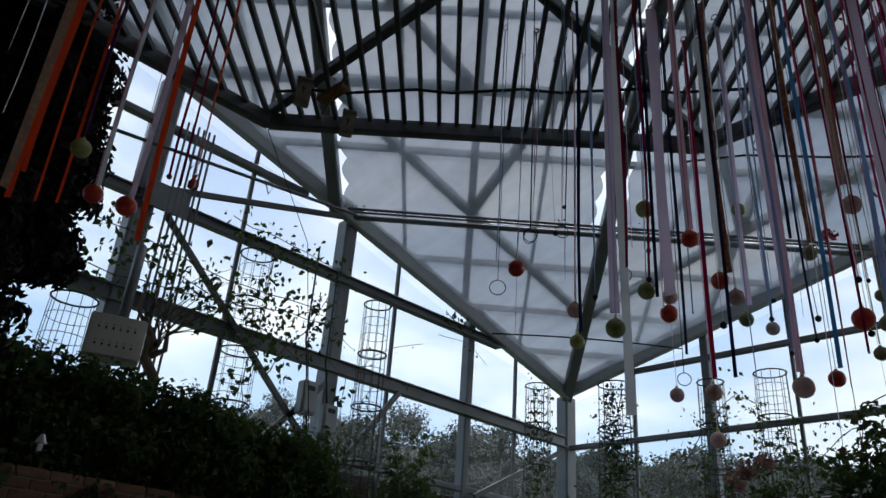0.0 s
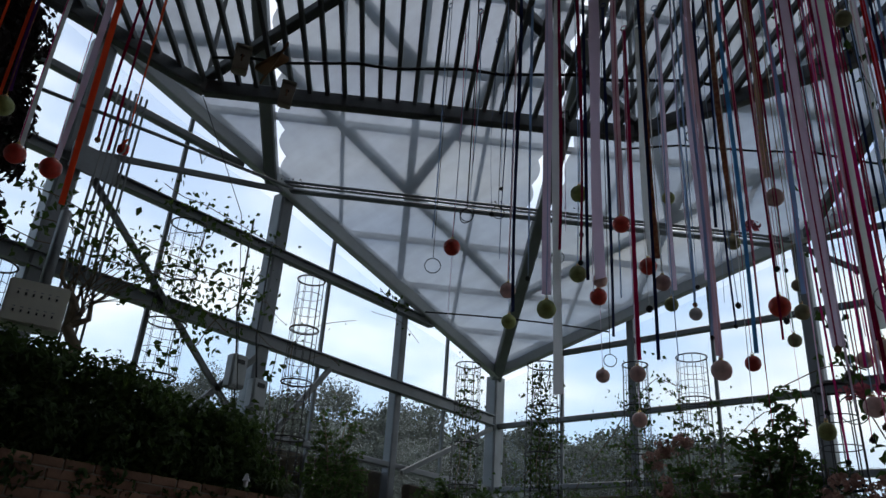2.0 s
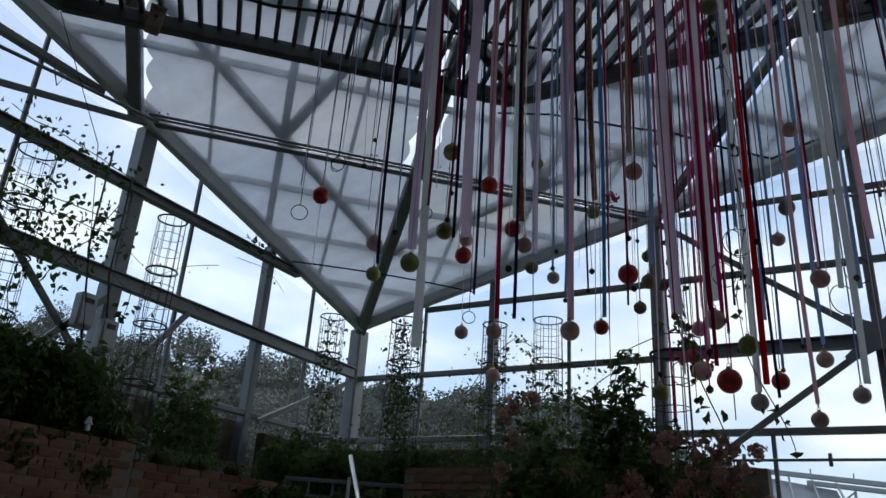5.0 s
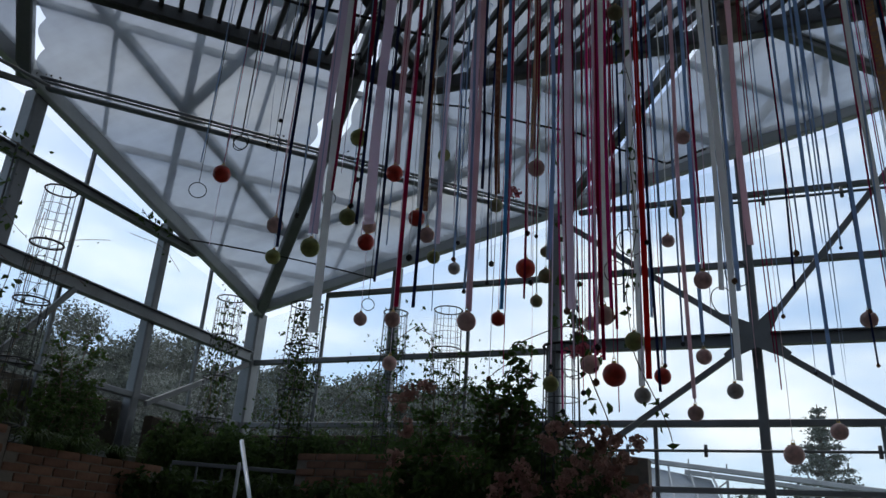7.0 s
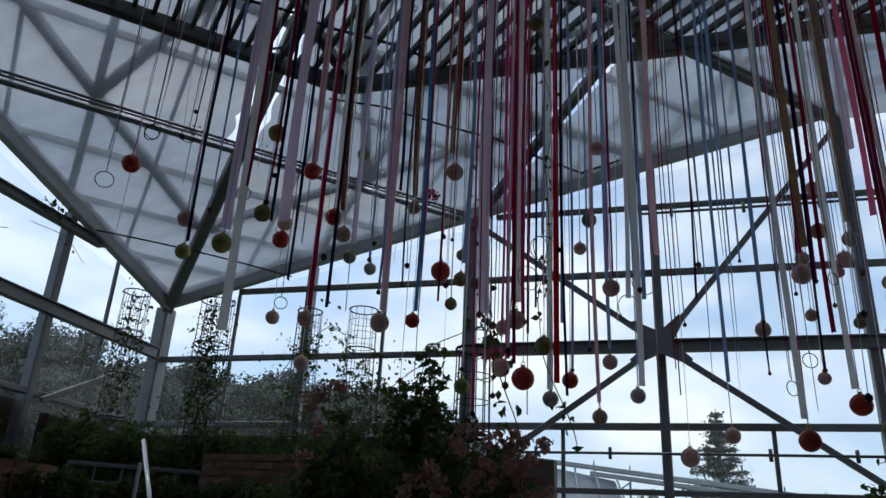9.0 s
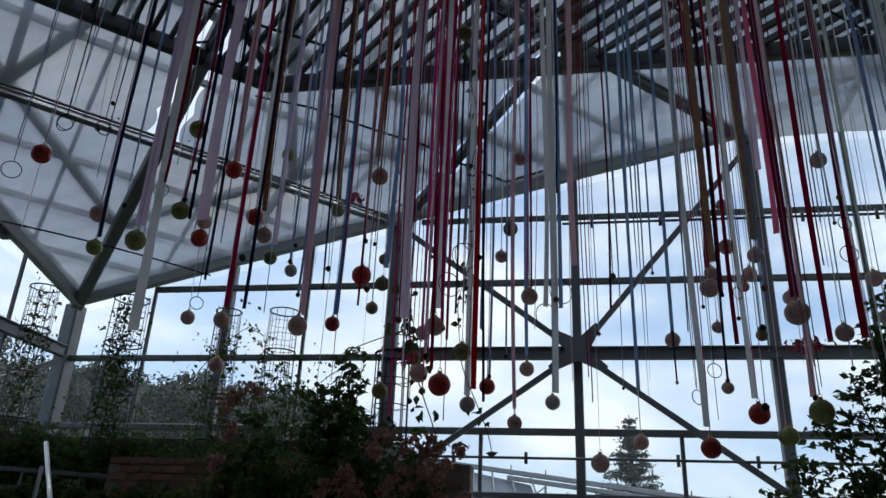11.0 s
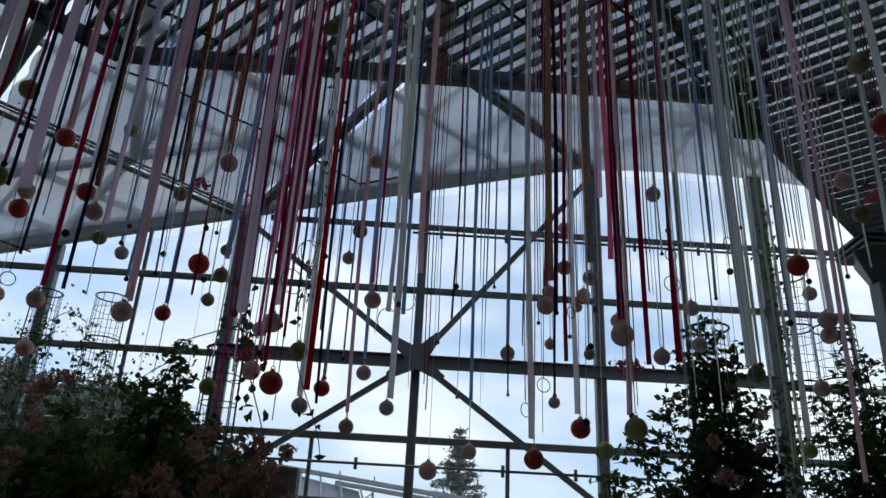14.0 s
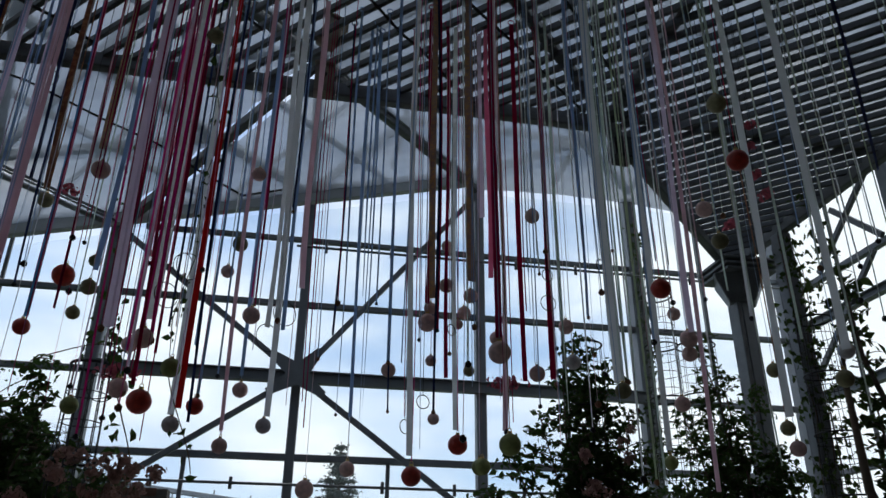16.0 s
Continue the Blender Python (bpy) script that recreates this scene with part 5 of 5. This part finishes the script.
blobs = [(-6.9 + 0.34 * k, 9.25 + 0.08 * math.sin(k * 1.3), 1.0 + 0.12 * math.sin(k * 2.3), 0.34, 0.28, 0.52) for k in range(13)] + [(-6.85 + 0.1 * math.sin(k * 1.7), 7.6 + 0.3 * k, 1.0 + 0.12 * math.sin(k * 1.9), 0.3, 0.3, 0.5) for k in range(6)]
plant("low_hedge", "dark overgrown hedge against the base wall", "hedge", (-5.0, 9.3, FLOOR), [(-6.2, 9.3, 0.9), (-4.6, 9.3, 0.9), (-3.4, 9.3, 0.8)], crown(blobs, 0.06, 60), leaf=LEAF)
core = [(-2.2, 5.1, 0.4, 0.5, 0.4, 0.4), (-1.5, 5.0, 0.4, 0.6, 0.5, 0.5), (-1.9, 5.2, 0.15, 0.9, 0.6, 0.55), (-0.95, 4.6, 0.15, 0.45, 0.4, 0.4), (-2.7, 5.3, 0.2, 0.4, 0.4, 0.4), (-1.6, 5.25, 0.8, 0.2, 0.2, 0.4)]
pink = [(-0.95, 4.4, 0.6, 0.4, 0.2, 0.24), (-1.25, 4.5, 0.3, 0.35, 0.25, 0.3), (-0.75, 4.4, 0.25, 0.25, 0.2, 0.3),
        (-2.09, 4.76, 1.06, 0.07, 0.06, 0.05), (-2.18, 4.72, 1.04, 0.07, 0.06, 0.05), (-2.25, 4.69, 0.94, 0.07, 0.06, 0.08), (-2.22, 4.7, 0.77, 0.07, 0.06, 0.1), (-2.24, 4.69, 0.6, 0.06, 0.06, 0.07)]
open_shrub("flowering_shrub", "dark bushy shrub with faded dusty pink flower heads", "shrub", (-1.7, 5.1, FLOOR),
           [(-1.6, 5.2, 1.45), (-1.45, 5.1, 1.2), (-1.8, 5.2, 1.15), (-2.2, 5.1, 0.95), (-2.45, 5.1, 0.75), (-1.0, 4.6, 0.65), (-1.25, 4.8, 0.85), (-0.8, 4.5, 0.45)],
           0.058, 52, (0.14, 0.36), core, heads(pink, 4.6, 30, 0.05, 0.032), None, 0.03, 9, 0.55)
climber("trailing rose with small pink flowers", [((-1.5, 4.9, 1.3), (-0.9, 4.6, 1.35), -0.12), ((-1.1, 4.5, 1.7), (-0.75, 4.5, 0.6), 0.0)], 0.06, 30, leaf=LEAF, r=0.004, spread=0.05)
fl = [(2.35, 5.6, 0.75, 0.2, 0.15, 0.2), (2.6, 5.55, 1.15, 0.14, 0.12, 0.2), (2.2, 5.6, 1.05, 0.1, 0.1, 0.12)]
core = [(2.45, 6.0, 1.6, 0.26, 0.25, 0.5), (2.5, 6.0, 0.95, 0.45, 0.35, 0.55), (2.2, 5.95, 0.5, 0.55, 0.4, 0.45), (1.7, 5.9, 0.3, 0.45, 0.35, 0.4), (2.8, 5.9, 0.5, 0.4, 0.35, 0.5)]
open_shrub("tall_shrub", "tall leafy green shrub growing through a wire cage", "shrub", (2.45, 6.0, FLOOR),
           [(2.42, 5.95, 2.15), (2.62, 5.9, 1.85), (2.25, 5.95, 1.8), (1.8, 6.1, 1.2), (2.05, 6.0, 1.45), (2.75, 5.8, 1.45), (2.9, 5.85, 1.15), (1.6, 6.1, 0.85), (1.4, 6.0, 0.6), (2.3, 5.8, 1.2), (2.6, 5.7, 0.9), (1.95, 5.8, 0.7)],
           0.055, 62, (0.16, 0.44), core, heads(fl, 2.2), None, 0.03, 3, 0.5)
open_shrub("tall_shrub", "airy dark-leaved shrub in front of the steel post", "shrub", (4.0, 6.4, FLOOR),
           [(3.75, 6.35, 2.35), (4.0, 6.4, 2.05), (4.3, 6.4, 1.9), (3.5, 6.3, 1.6), (3.7, 6.2, 1.25), (4.4, 6.3, 1.35), (4.15, 6.3, 1.0), (3.4, 6.3, 0.95)],
           0.058, 56, (0.16, 0.46), [(3.95, 6.4, 1.1, 0.3, 0.25, 0.6), (3.6, 6.3, 0.6, 0.4, 0.35, 0.5), (4.4, 6.35, 0.9, 0.35, 0.35, 0.5)], (), None, 0.03, 5, 0.45)
open_shrub("climbing_tree", "slender trunk wrapped in large-leaved climber", "climbing plant", (4.55, 5.1, FLOOR),
           [(4.35, 5.15, 3.2), (4.45, 5.1, 2.5), (5.0, 4.9, 1.7), (4.7, 4.9, 1.1), (4.9, 4.7, 0.8), (4.4, 5.0, 1.5)], 0.085, 32, (0.14, 0.38), (), (), LEAF_IVY, 0.06, 7, 0.4)

climber("dense ivy wound round the pergola post", [((5.05 + dx, 6.55 + dy, -1.0), (5.05 + dx, 6.55 + dy, 3.6), 0) for dx, dy in ((-0.1, -0.08), (0.1, -0.06), (0, -0.12))], 0.07, 60, spread=0.1)
climber("green climber wound round the steel wall post", [((5.0 + dx, 9.72, -1.0), (5.0 + dx, 9.75, 5.4), 0) for dx in (-0.06, 0.06)], 0.07, 34, spread=0.05)

for gx, gy, g0, g1 in ((-1.0, 4.2, 1.15, 2.1), (-0.55, 3.9, 0.55, 1.05)):
    climber("dark leaf garland hanging among the ribbons", [((gx, gy, H), (gx, gy, g1), 0.0), ((gx, gy, g1), (gx + 0.12, gy, g0), 0.0)], 0.045, 18, LEAF, r=0.003, spread=0.025)

# pink flower spray hanging among the ribbons
for k, (x, y, z) in enumerate(((-0.92, 4.4, 1.18), (1.28, 4.3, 1.22), (-1.33, 4.2, 2.18), (2.69, 3.53, 2.74), (2.67, 3.56, 2.6), (2.66, 3.54, 2.38), (2.68, 3.5, 2.23), (2.51, 3.65, 2.08))):
    ob = thing("flower_spray", (x, y, z), "small rose-pink artificial flower spray on a cord", "flower spray", "flower sprays under the slatted ceiling")
    p, d = clump((0, 0, 0), (0.16 if k < 2 else 0.06, 0.08, 0.06 if k < 2 else 0.03), 90 if k < 2 else 30, 0.2)
    raw("blossom", *leaves(p, d, 0.035), PETAL_ROSE, ob)
    tube("cord", [(0, 0, 0), (0, 0, H - z + 0.02)], 0.002, WIRE, ob, n=4)

# ---- fittings ----
panel = thing("control_panel", (-6.2, 2.16, 1.92), "cream metal control cabinet with rows of small switches", "control panel")
panel.rotation_euler = (0, 0, math.atan2(2.16, -6.2) - math.pi / 2)
part("cabinet", box_bm((0.44, 0.2, 0.36), 0.012), PANEL, panel)
cover = part("cover_plate", box_bm((0.41, 0.012, 0.33), 0.004, (0, -0.106, 0)), PANEL, panel)
for r in range(2):
    for k in range(6):
        part("switch", box_bm((0.014, 0.012, 0.02), 0.002, (-0.14 + 0.055 * k, -0.116, 0.06 - 0.14 * r)), CABLE, cover)
        part("marker", box_bm((0.02, 0.004, 0.007), 0, (-0.14 + 0.055 * k, -0.114, 0.092 - 0.14 * r)), BOXGREY, cover)
tube("conduit", [(0.02, 0, 0.18), (0.02, 0.1, 0.9)], 0.045, STEEL, panel)
for k, (y, z, h) in enumerate(((4.78, 2.22, 0.38), (5.1, 2.04, 0.34))):
    ob = thing("junction_box", (-7.24, y, z), "grey plastic electrical box on the steel post", "electrical box", "boxes on the post")
    part("housing", box_bm((0.14, 0.2, h), 0.015), BOXGREY, ob)
    lid = part("lid", box_bm((0.02, 0.17, h * 0.55), 0.006, (0.08, 0, -h * 0.16)), BOXGREY, ob)
    part("dial", box_bm((0.012, 0.1, 0.05), 0.004, (0.077, 0, h * 0.28)), CABLE, ob)
    tube("cable", [(0, -0.03, h / 2), (0.02, -0.08, h / 2 + 0.2), (-0.04, -0.1, h / 2 + 0.5), (-0.05, -0.1, 1.9)], 0.012, CABLE, ob)
    tube("cable", [(0, 0.03, -h / 2), (0.04, 0.05, -h / 2 - 0.25), (0, 0.08, -h / 2 - 0.8)], 0.012, CABLE, ob)
for x, y, z in ((-5.56, 3.95, 0.84), (-5.48, 1.62, 0.9)):
    ob = thing("garden_lamp", (x, y, z), "small white switched-off lamp on the planter wall", "garden lamp", "lamps on the planter wall")
    part("base", box_bm((0.032, 0.032, 0.05), 0.004, (0, 0, -0.02)), WHITE, ob)
    bm = bmesh.new()
    bmesh.ops.create_cone(bm, cap_ends=True, segments=4, radius1=0.042, radius2=0.012, depth=0.06, matrix=Matrix.Translation((0, 0, 0.035)))
    part("hood", bm, WHITE, ob)
rail = thing("handrail", (-3.85, 5.25, FLOOR), "bright metal stair handrail ending among the plants", "handrail")
tube("post", [(-0.08, 0.04, 0), (-0.08, 0.04, 2.2)], 0.014, BOXGREY, rail)
tube("rail", [(-0.03, -0.04, 2.36), (0.36, -0.37, 1.9), (1.1, -1.0, 1.0)], 0.018, CHROME, rail)

# ---- beyond the glass ----
ground = raw("ground", *beam_data((0, -1500, FLOOR - 0.45), (0, 1500, FLOOR - 0.45), 3000, 0.3), GRASS)
tagged(ground, "rough green grass reaching to the horizon", "ground", kind="structure")


def far_tree(x, y, h, w, seed, bare=0.0):
    rs = random.Random(seed)
    ob = thing("tree", (x, y, FLOOR - 0.3), "tree outside the glasshouse, haze in its grey-green colour", "tree", "trees outside")
    chunks, tips, twigs = [], [], []
    for k in range(18):
        a, q = rs.uniform(0, 6.28), rs.uniform(0.1, 1)
        z = rs.uniform(0.3, 0.95)
        c = Vector((math.cos(a) * w * q * (1.25 - 0.7 * z), math.sin(a) * w * q * (1.25 - 0.7 * z), h * z))
        tips.append(c)
        if rs.random() >= bare:
            p, d = clump(c, (w * 0.4, w * 0.4, h * 0.13), 1100, 0.05)
            chunks.append(leaves(p, d, 0.1))
        for m in range(7):
            e = c + Vector((rs.gauss(0, 0.45), rs.gauss(0, 0.45), rs.uniform(-0.2, 0.6)))
            twigs.append(tube_data([c, c.lerp(e, 0.5) + Vector((rs.gauss(0, 0.08), 0, 0.05)), e], [0.012, 0.009, 0.005], 4))
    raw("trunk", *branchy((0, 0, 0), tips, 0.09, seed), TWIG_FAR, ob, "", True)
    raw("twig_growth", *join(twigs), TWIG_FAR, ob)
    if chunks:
        raw("crown", *join(chunks), LEAF_HAZE, ob)


def conifer(x, y, h, w, seed):
    """Whorls of drooping boughs that shorten towards a thin leader, each hung with flat sprays of needles."""
    rs = random.Random(seed)
    ob = thing("conifer", (x, y, FLOOR - 0.3), "grey-green conifer seen through the glass", "tree")
    raw("trunk", *tube_data([(0, 0, 0), (0.05, 0, h * 0.5), (0, 0, h)], [0.2, 0.12, 0.02], 7), BARK, ob, "", True)
    wood, pts, nrm = [], [], []
    z = h * 0.22
    while z < h * 0.97:
        s = z / h
        span = w * (1.01 - s) ** 1.1
        n = rs.randint(5, 7)
        for k in range(n):
            a = 2 * math.pi * (k + rs.random() * 0.7) / n
            ln = span * rs.uniform(0.6, 1.15)
            d = Vector((math.cos(a), math.sin(a), 0))
            line = [Vector((0, 0, z)) + d * ln * q / 5 + Vector((0, 0, ln * (0.12 * math.sin(q * 0.62) - 0.05 * q / 5) + 0.2 * ln * (q / 5) ** 3)) for q in range(6)]
            wood.append(tube_data(line, [0.04, 0.03, 0.025, 0.02, 0.012, 0.006], 4))
            for q in range(int(95 * ln) + 8):
                u = rs.random() ** 0.6
                m = min(int(u * 5), 4)
                c = line[m].lerp(line[m + 1], u * 5 - m)
                pts.append(c + Vector((rs.gauss(0, 0.13), rs.gauss(0, 0.13), rs.gauss(-0.02, 0.07))))
                nrm.append((rs.gauss(0, 0.4), rs.gauss(0, 0.4), 1))
        z += rs.uniform(0.34, 0.56) * (1.1 - 0.5 * s)
    raw("bough_growth", *join(wood), BARK, ob)
    raw("needles", *leaves(pts, nrm, 0.13), NEEDLE, ob)


for k in range(17):
    a = radians(-64 + 3.1 * k + 1.0 * math.sin(k * 2.3))
    d = 26 + 3 * math.sin(k * 1.7)
    e = 13.6 - 0.2 * k + 1.3 * math.sin(k * 2.9)
    far_tree(math.sin(a) * d, math.cos(a) * d, d * math.tan(radians(e)) + 1.9, 2.3, 40 + k, (0.0, 0.25, 0.1)[k % 3])
conifer(2.24, 34.0, 8.4, 3.6, 77)
for k, (a, d, e) in enumerate(((-13, 60, 6.4), (-10, 58, 6.8), (-8, 60, 5.6), (-5, 62, 5.4), (-2, 64, 4.6), (16, 60, 4.6), (21, 55, 5.0))):
    far_tree(math.sin(radians(a)) * d, math.cos(radians(a)) * d, d * math.tan(radians(e)) + 1.9, 2.6, 90 + k, 0.6)

# wooded rise behind the nearer trees
def hill_height(a, r):
    fade = max(0.0, min(1.0, (-8 - a) / 12)) * max(0.0, min(1.0, (r - 27) / 9))
    p = Vector((math.sin(radians(a)) * r, math.cos(radians(a)) * r, 0))
    return FLOOR - 0.5 + fade * (9.3 + 0.9 * noise.noise(p * 0.12) + 0.7 * noise.noise(p * 0.45) + 0.35 * noise.noise(p * 1.3))


na, nr = 110, 26
hv = [(math.sin(radians(-80 + 74 * i / na)) * (27 + 25 * j / nr), math.cos(radians(-80 + 74 * i / na)) * (27 + 25 * j / nr), hill_height(-80 + 74 * i / na, 27 + 25 * j / nr)) for j in range(nr + 1) for i in range(na + 1)]
hf = [(j * (na + 1) + i, j * (na + 1) + i + 1, (j + 1) * (na + 1) + i + 1, (j + 1) * (na + 1) + i) for j in range(nr) for i in range(na)]
# distance haze is mixed into the slope's grey-green colour
HILL = mat("haze_tinted_woodland", (0.1, 0.115, 0.1), 0.95, 0, 0.5, 0.9, 0.8, 5, 0.1)
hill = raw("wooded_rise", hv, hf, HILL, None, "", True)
tagged(hill, "wooded rise behind the glasshouse, haze in its grey-green colour", "hillside", kind="structure")
cover = []
for k in range(420):
    a, r = rr_.uniform(-76, -14), rr_.uniform(33, 38)
    c = (math.sin(radians(a)) * r, math.cos(radians(a)) * r, hill_height(a, r) + rr_.uniform(-0.3, 0.35))
    p, d = clump(c, (0.7, 0.7, 0.6), 90, 0.3)
    cover.append(leaves(p, d, 0.17))
tagged(raw("hill_scrub", *join(cover), LEAF_HAZE), "scrub covering the wooded rise, haze in its grey-green colour", "scrub", kind="stuff")

# lower glasshouse outside: a glazed slope at one end, then an open frame below a long double ridge
shed = thing("outer_glasshouse", (0, 0, 0), "low pale grey glasshouse frame with a long ridge outside", "greenhouse")
ROOFGLASS = mat("dull_roof_glass", (0.2, 0.22, 0.25), 0.5, 0, 0.35, 1.0, 0.05, 20, 0.4)


def ridge_z(x):
    return 3.0 - 0.1177 * (x + 3.39)


raw("roof", [(-5.5, 24, ridge_z(-5.5)), (-1.4, 24, ridge_z(-1.4) - 0.3), (-0.6, 21, 0.6), (-5.5, 21, 0.6), (-5.5, 24, ridge_z(-5.5) - 0.06), (-1.4, 24, ridge_z(-1.4) - 0.36), (-0.6, 21, 0.54), (-5.5, 21, 0.54)],
    [(0, 1, 2, 3), (7, 6, 5, 4), (0, 4, 5, 1), (1, 5, 6, 2), (2, 6, 7, 3), (3, 7, 4, 0)], ROOFGLASS, shed)
raw("wall", *beam_data((-5.5, 21.1, -0.7), (-0.6, 21.1, -0.7), 0.1, 2.5), ROOFGLASS, shed)
for k in range(8):
    s = k / 7
    beam("roof_bar", (-5.5 + 4.1 * s, 23.98, ridge_z(-5.5 + 4.1 * s) - 0.1), (-5.5 + 4.9 * s, 21, 0.66), 0.05, 0.05, STEEL_ROOF, shed)
beam("ridge", (-5.5, 24, ridge_z(-5.5)), (6.5, 24, ridge_z(6.5)), 0.16, 0.14, STEEL_ROOF, shed)
beam("ridge", (-2.1, 23.8, ridge_z(-2.1) - 0.2), (6.5, 23.8, ridge_z(6.5) - 0.2), 0.14, 0.13, STEEL_ROOF, shed)
for k in range(9):
    x = -2.0 + 1.05 * k
    beam("finial", (x, 24, ridge_z(x)), (x, 24, ridge_z(x) + 0.2), 0.035, 0.035, STEEL, shed)
    beam("post", (x, 23.8, FLOOR - 0.3), (x, 23.8, ridge_z(x) - 0.28), 0.07, 0.07, STEEL_ROOF, shed)
    if k < 8:
        beam("brace", (x, 23.8, ridge_z(x) - 1.2), (x + 1.05, 23.8, ridge_z(x + 1.05) - 0.3), 0.04, 0.04, STEEL_ROOF, shed)
blobs = [(-0.6, 27, 1.5, 0.9, 0.9, 1.1), (0.1, 27, 1.2, 0.8, 0.8, 1.0), (-1.3, 27, 1.2, 0.7, 0.8, 0.9)]
plant("bush", "round dark green bush behind the outer glasshouse", "shrub", (-0.6, 27, FLOOR - 0.3), [(-0.6, 27, 1.6), (0.1, 27, 1.3)], crown(blobs, 0.12, 14), leaf=LEAF_HAZE)


# ---- brick planter walls, brick by brick ----
def brick_mesh():
    bm = box_bm((0.215, 0.1, 0.065), 0.006)
    me = bpy.data.meshes.new("brick")
    bm.to_mesh(me)
    bm.free()
    me.materials.append(BRICK)
    return me


BRICK_MESH = brick_mesh()


def brick_wall(name, p, q, top, courses, label):
    """Mortar core to the floor with its upper courses laid brick by brick on the inner face."""
    p, q = Vector((*p, 0)), Vector((*q, 0))
    d = (q - p).normalized()
    n = Vector((d.y, -d.x, 0))
    wall = thing(name, p, label, "brick wall", kind="structure")
    L = (q - p).length
    a = math.atan2(d.y, d.x)
    v, f = beam_data(Vector((0, 0, (top - 0.006 + FLOOR) / 2)), d * L + Vector((0, 0, (top - 0.006 + FLOOR) / 2)), 0.2, top - 0.006 - FLOOR, chamfer=0.01)
    raw("core", v, f, MORTAR, wall, "recessed mortar")
    low = []
    k = 0
    z = top - 0.0325
    while z > FLOOR:
        s = 0.11 + (0.1125 if k % 2 else 0)
        while s < L - 0.1:
            c = d * s + n * (0.06 + rr_.uniform(-0.002, 0.003)) + Vector((0, 0, z))
            if k < courses:
                ob = new("brick", BRICK_MESH)
                ob.parent = wall
                ob.location = c
                ob.rotation_euler = (rr_.uniform(-0.01, 0.01), 0, a + rr_.uniform(-0.012, 0.012))
            else:
                low.append(beam_data(c - d * 0.1075, c + d * 0.1075, 0.1, 0.065))
            s += 0.225
        k += 1
        z -= 0.075
    if low:
        tagged(raw("lower_courses", *join(low), BRICK, wall), kind="stuff")
    return wall


brick_wall("wall_planter_west", (-5.72, -1.6), (-5.72, 4.5), 0.77, 9, "red brick planter wall overhung by ivy")
brick_wall("wall_planter_north", (-4.35, 6.9), (-0.9, 6.9), 0.87, 9, "red brick planter wall in deep shade")
brick_wall("wall_planter_corner", (-5.72, 4.52), (-5.5, 6.1), 0.64, 8, "red brick planter wall turning to the corner")
def grass_tuft(x, y, z, n, h, label):
    ob = thing("grass_tuft", (x, y, z), label, "ornamental grass", "grasses on the planter wall")
    v, f = [], []
    for k in range(n):
        a, l, o = rr_.uniform(0, 6.28), h * rr_.uniform(0.6, 1.2), rr_.uniform(0, 0.07)
        d, s = Vector((math.cos(a), math.sin(a), 0)), Vector((-math.sin(a), math.cos(a), 0))
        base = d * o
        for m in range(6):
            t = m / 5
            p = base + d * l * 0.75 * t ** 1.3 + Vector((0, 0, l * (t - 0.95 * t * t)))
            w = 0.008 * (1 - t * 0.9)
            v += [p - s * w, p + s * w]
        o6 = len(v) - 12
        f += [(o6 + 2 * m, o6 + 2 * m + 1, o6 + 2 * m + 3, o6 + 2 * m + 2) for m in range(5)]
    raw("foliage", v, f, LEAF_IVY, ob)


for gx, gy, gz in ((-5.62, 4.75, 0.64), (-5.6, 5.15, 0.64), (-5.55, 5.6, 0.64), (-5.66, 4.3, 0.77)):
    grass_tuft(gx, gy, gz, 130, 0.42, "arching grey-green grass tuft on the brick planter")
ledge = thing("ledge", (-5.45, 6.25, 0.6), "low grey metal rail along the corner bed", "rail")
beam("top_rail", (0, 0, 0.1), (1.0, 0.72, 0.1), 0.035, 0.04, STEEL, ledge)
beam("lower_rail", (0, 0, -0.06), (1.0, 0.72, -0.06), 0.025, 0.03, STEEL, ledge)
for k in range(6):
    beam("upright", (0.2 * k, 0.144 * k, -2.2), (0.2 * k, 0.144 * k, 0.08), 0.02, 0.02, STEEL, ledge)
fern = []
for k in range(8):
    fern.append((-5.35 + 0.25 * k, 5.75 + 0.13 * k, 0.42 + 0.05 * math.sin(k * 2.2), 0.24, 0.24, 0.2))
plant("fern_bed", "bright green ferny plants below the rail", "plants", (-4.6, 6.1, FLOOR), [(-5.0, 5.9, 0.3), (-4.2, 6.3, 0.3)], crown(fern, 0.07, 42), leaf=LEAF_IVY)
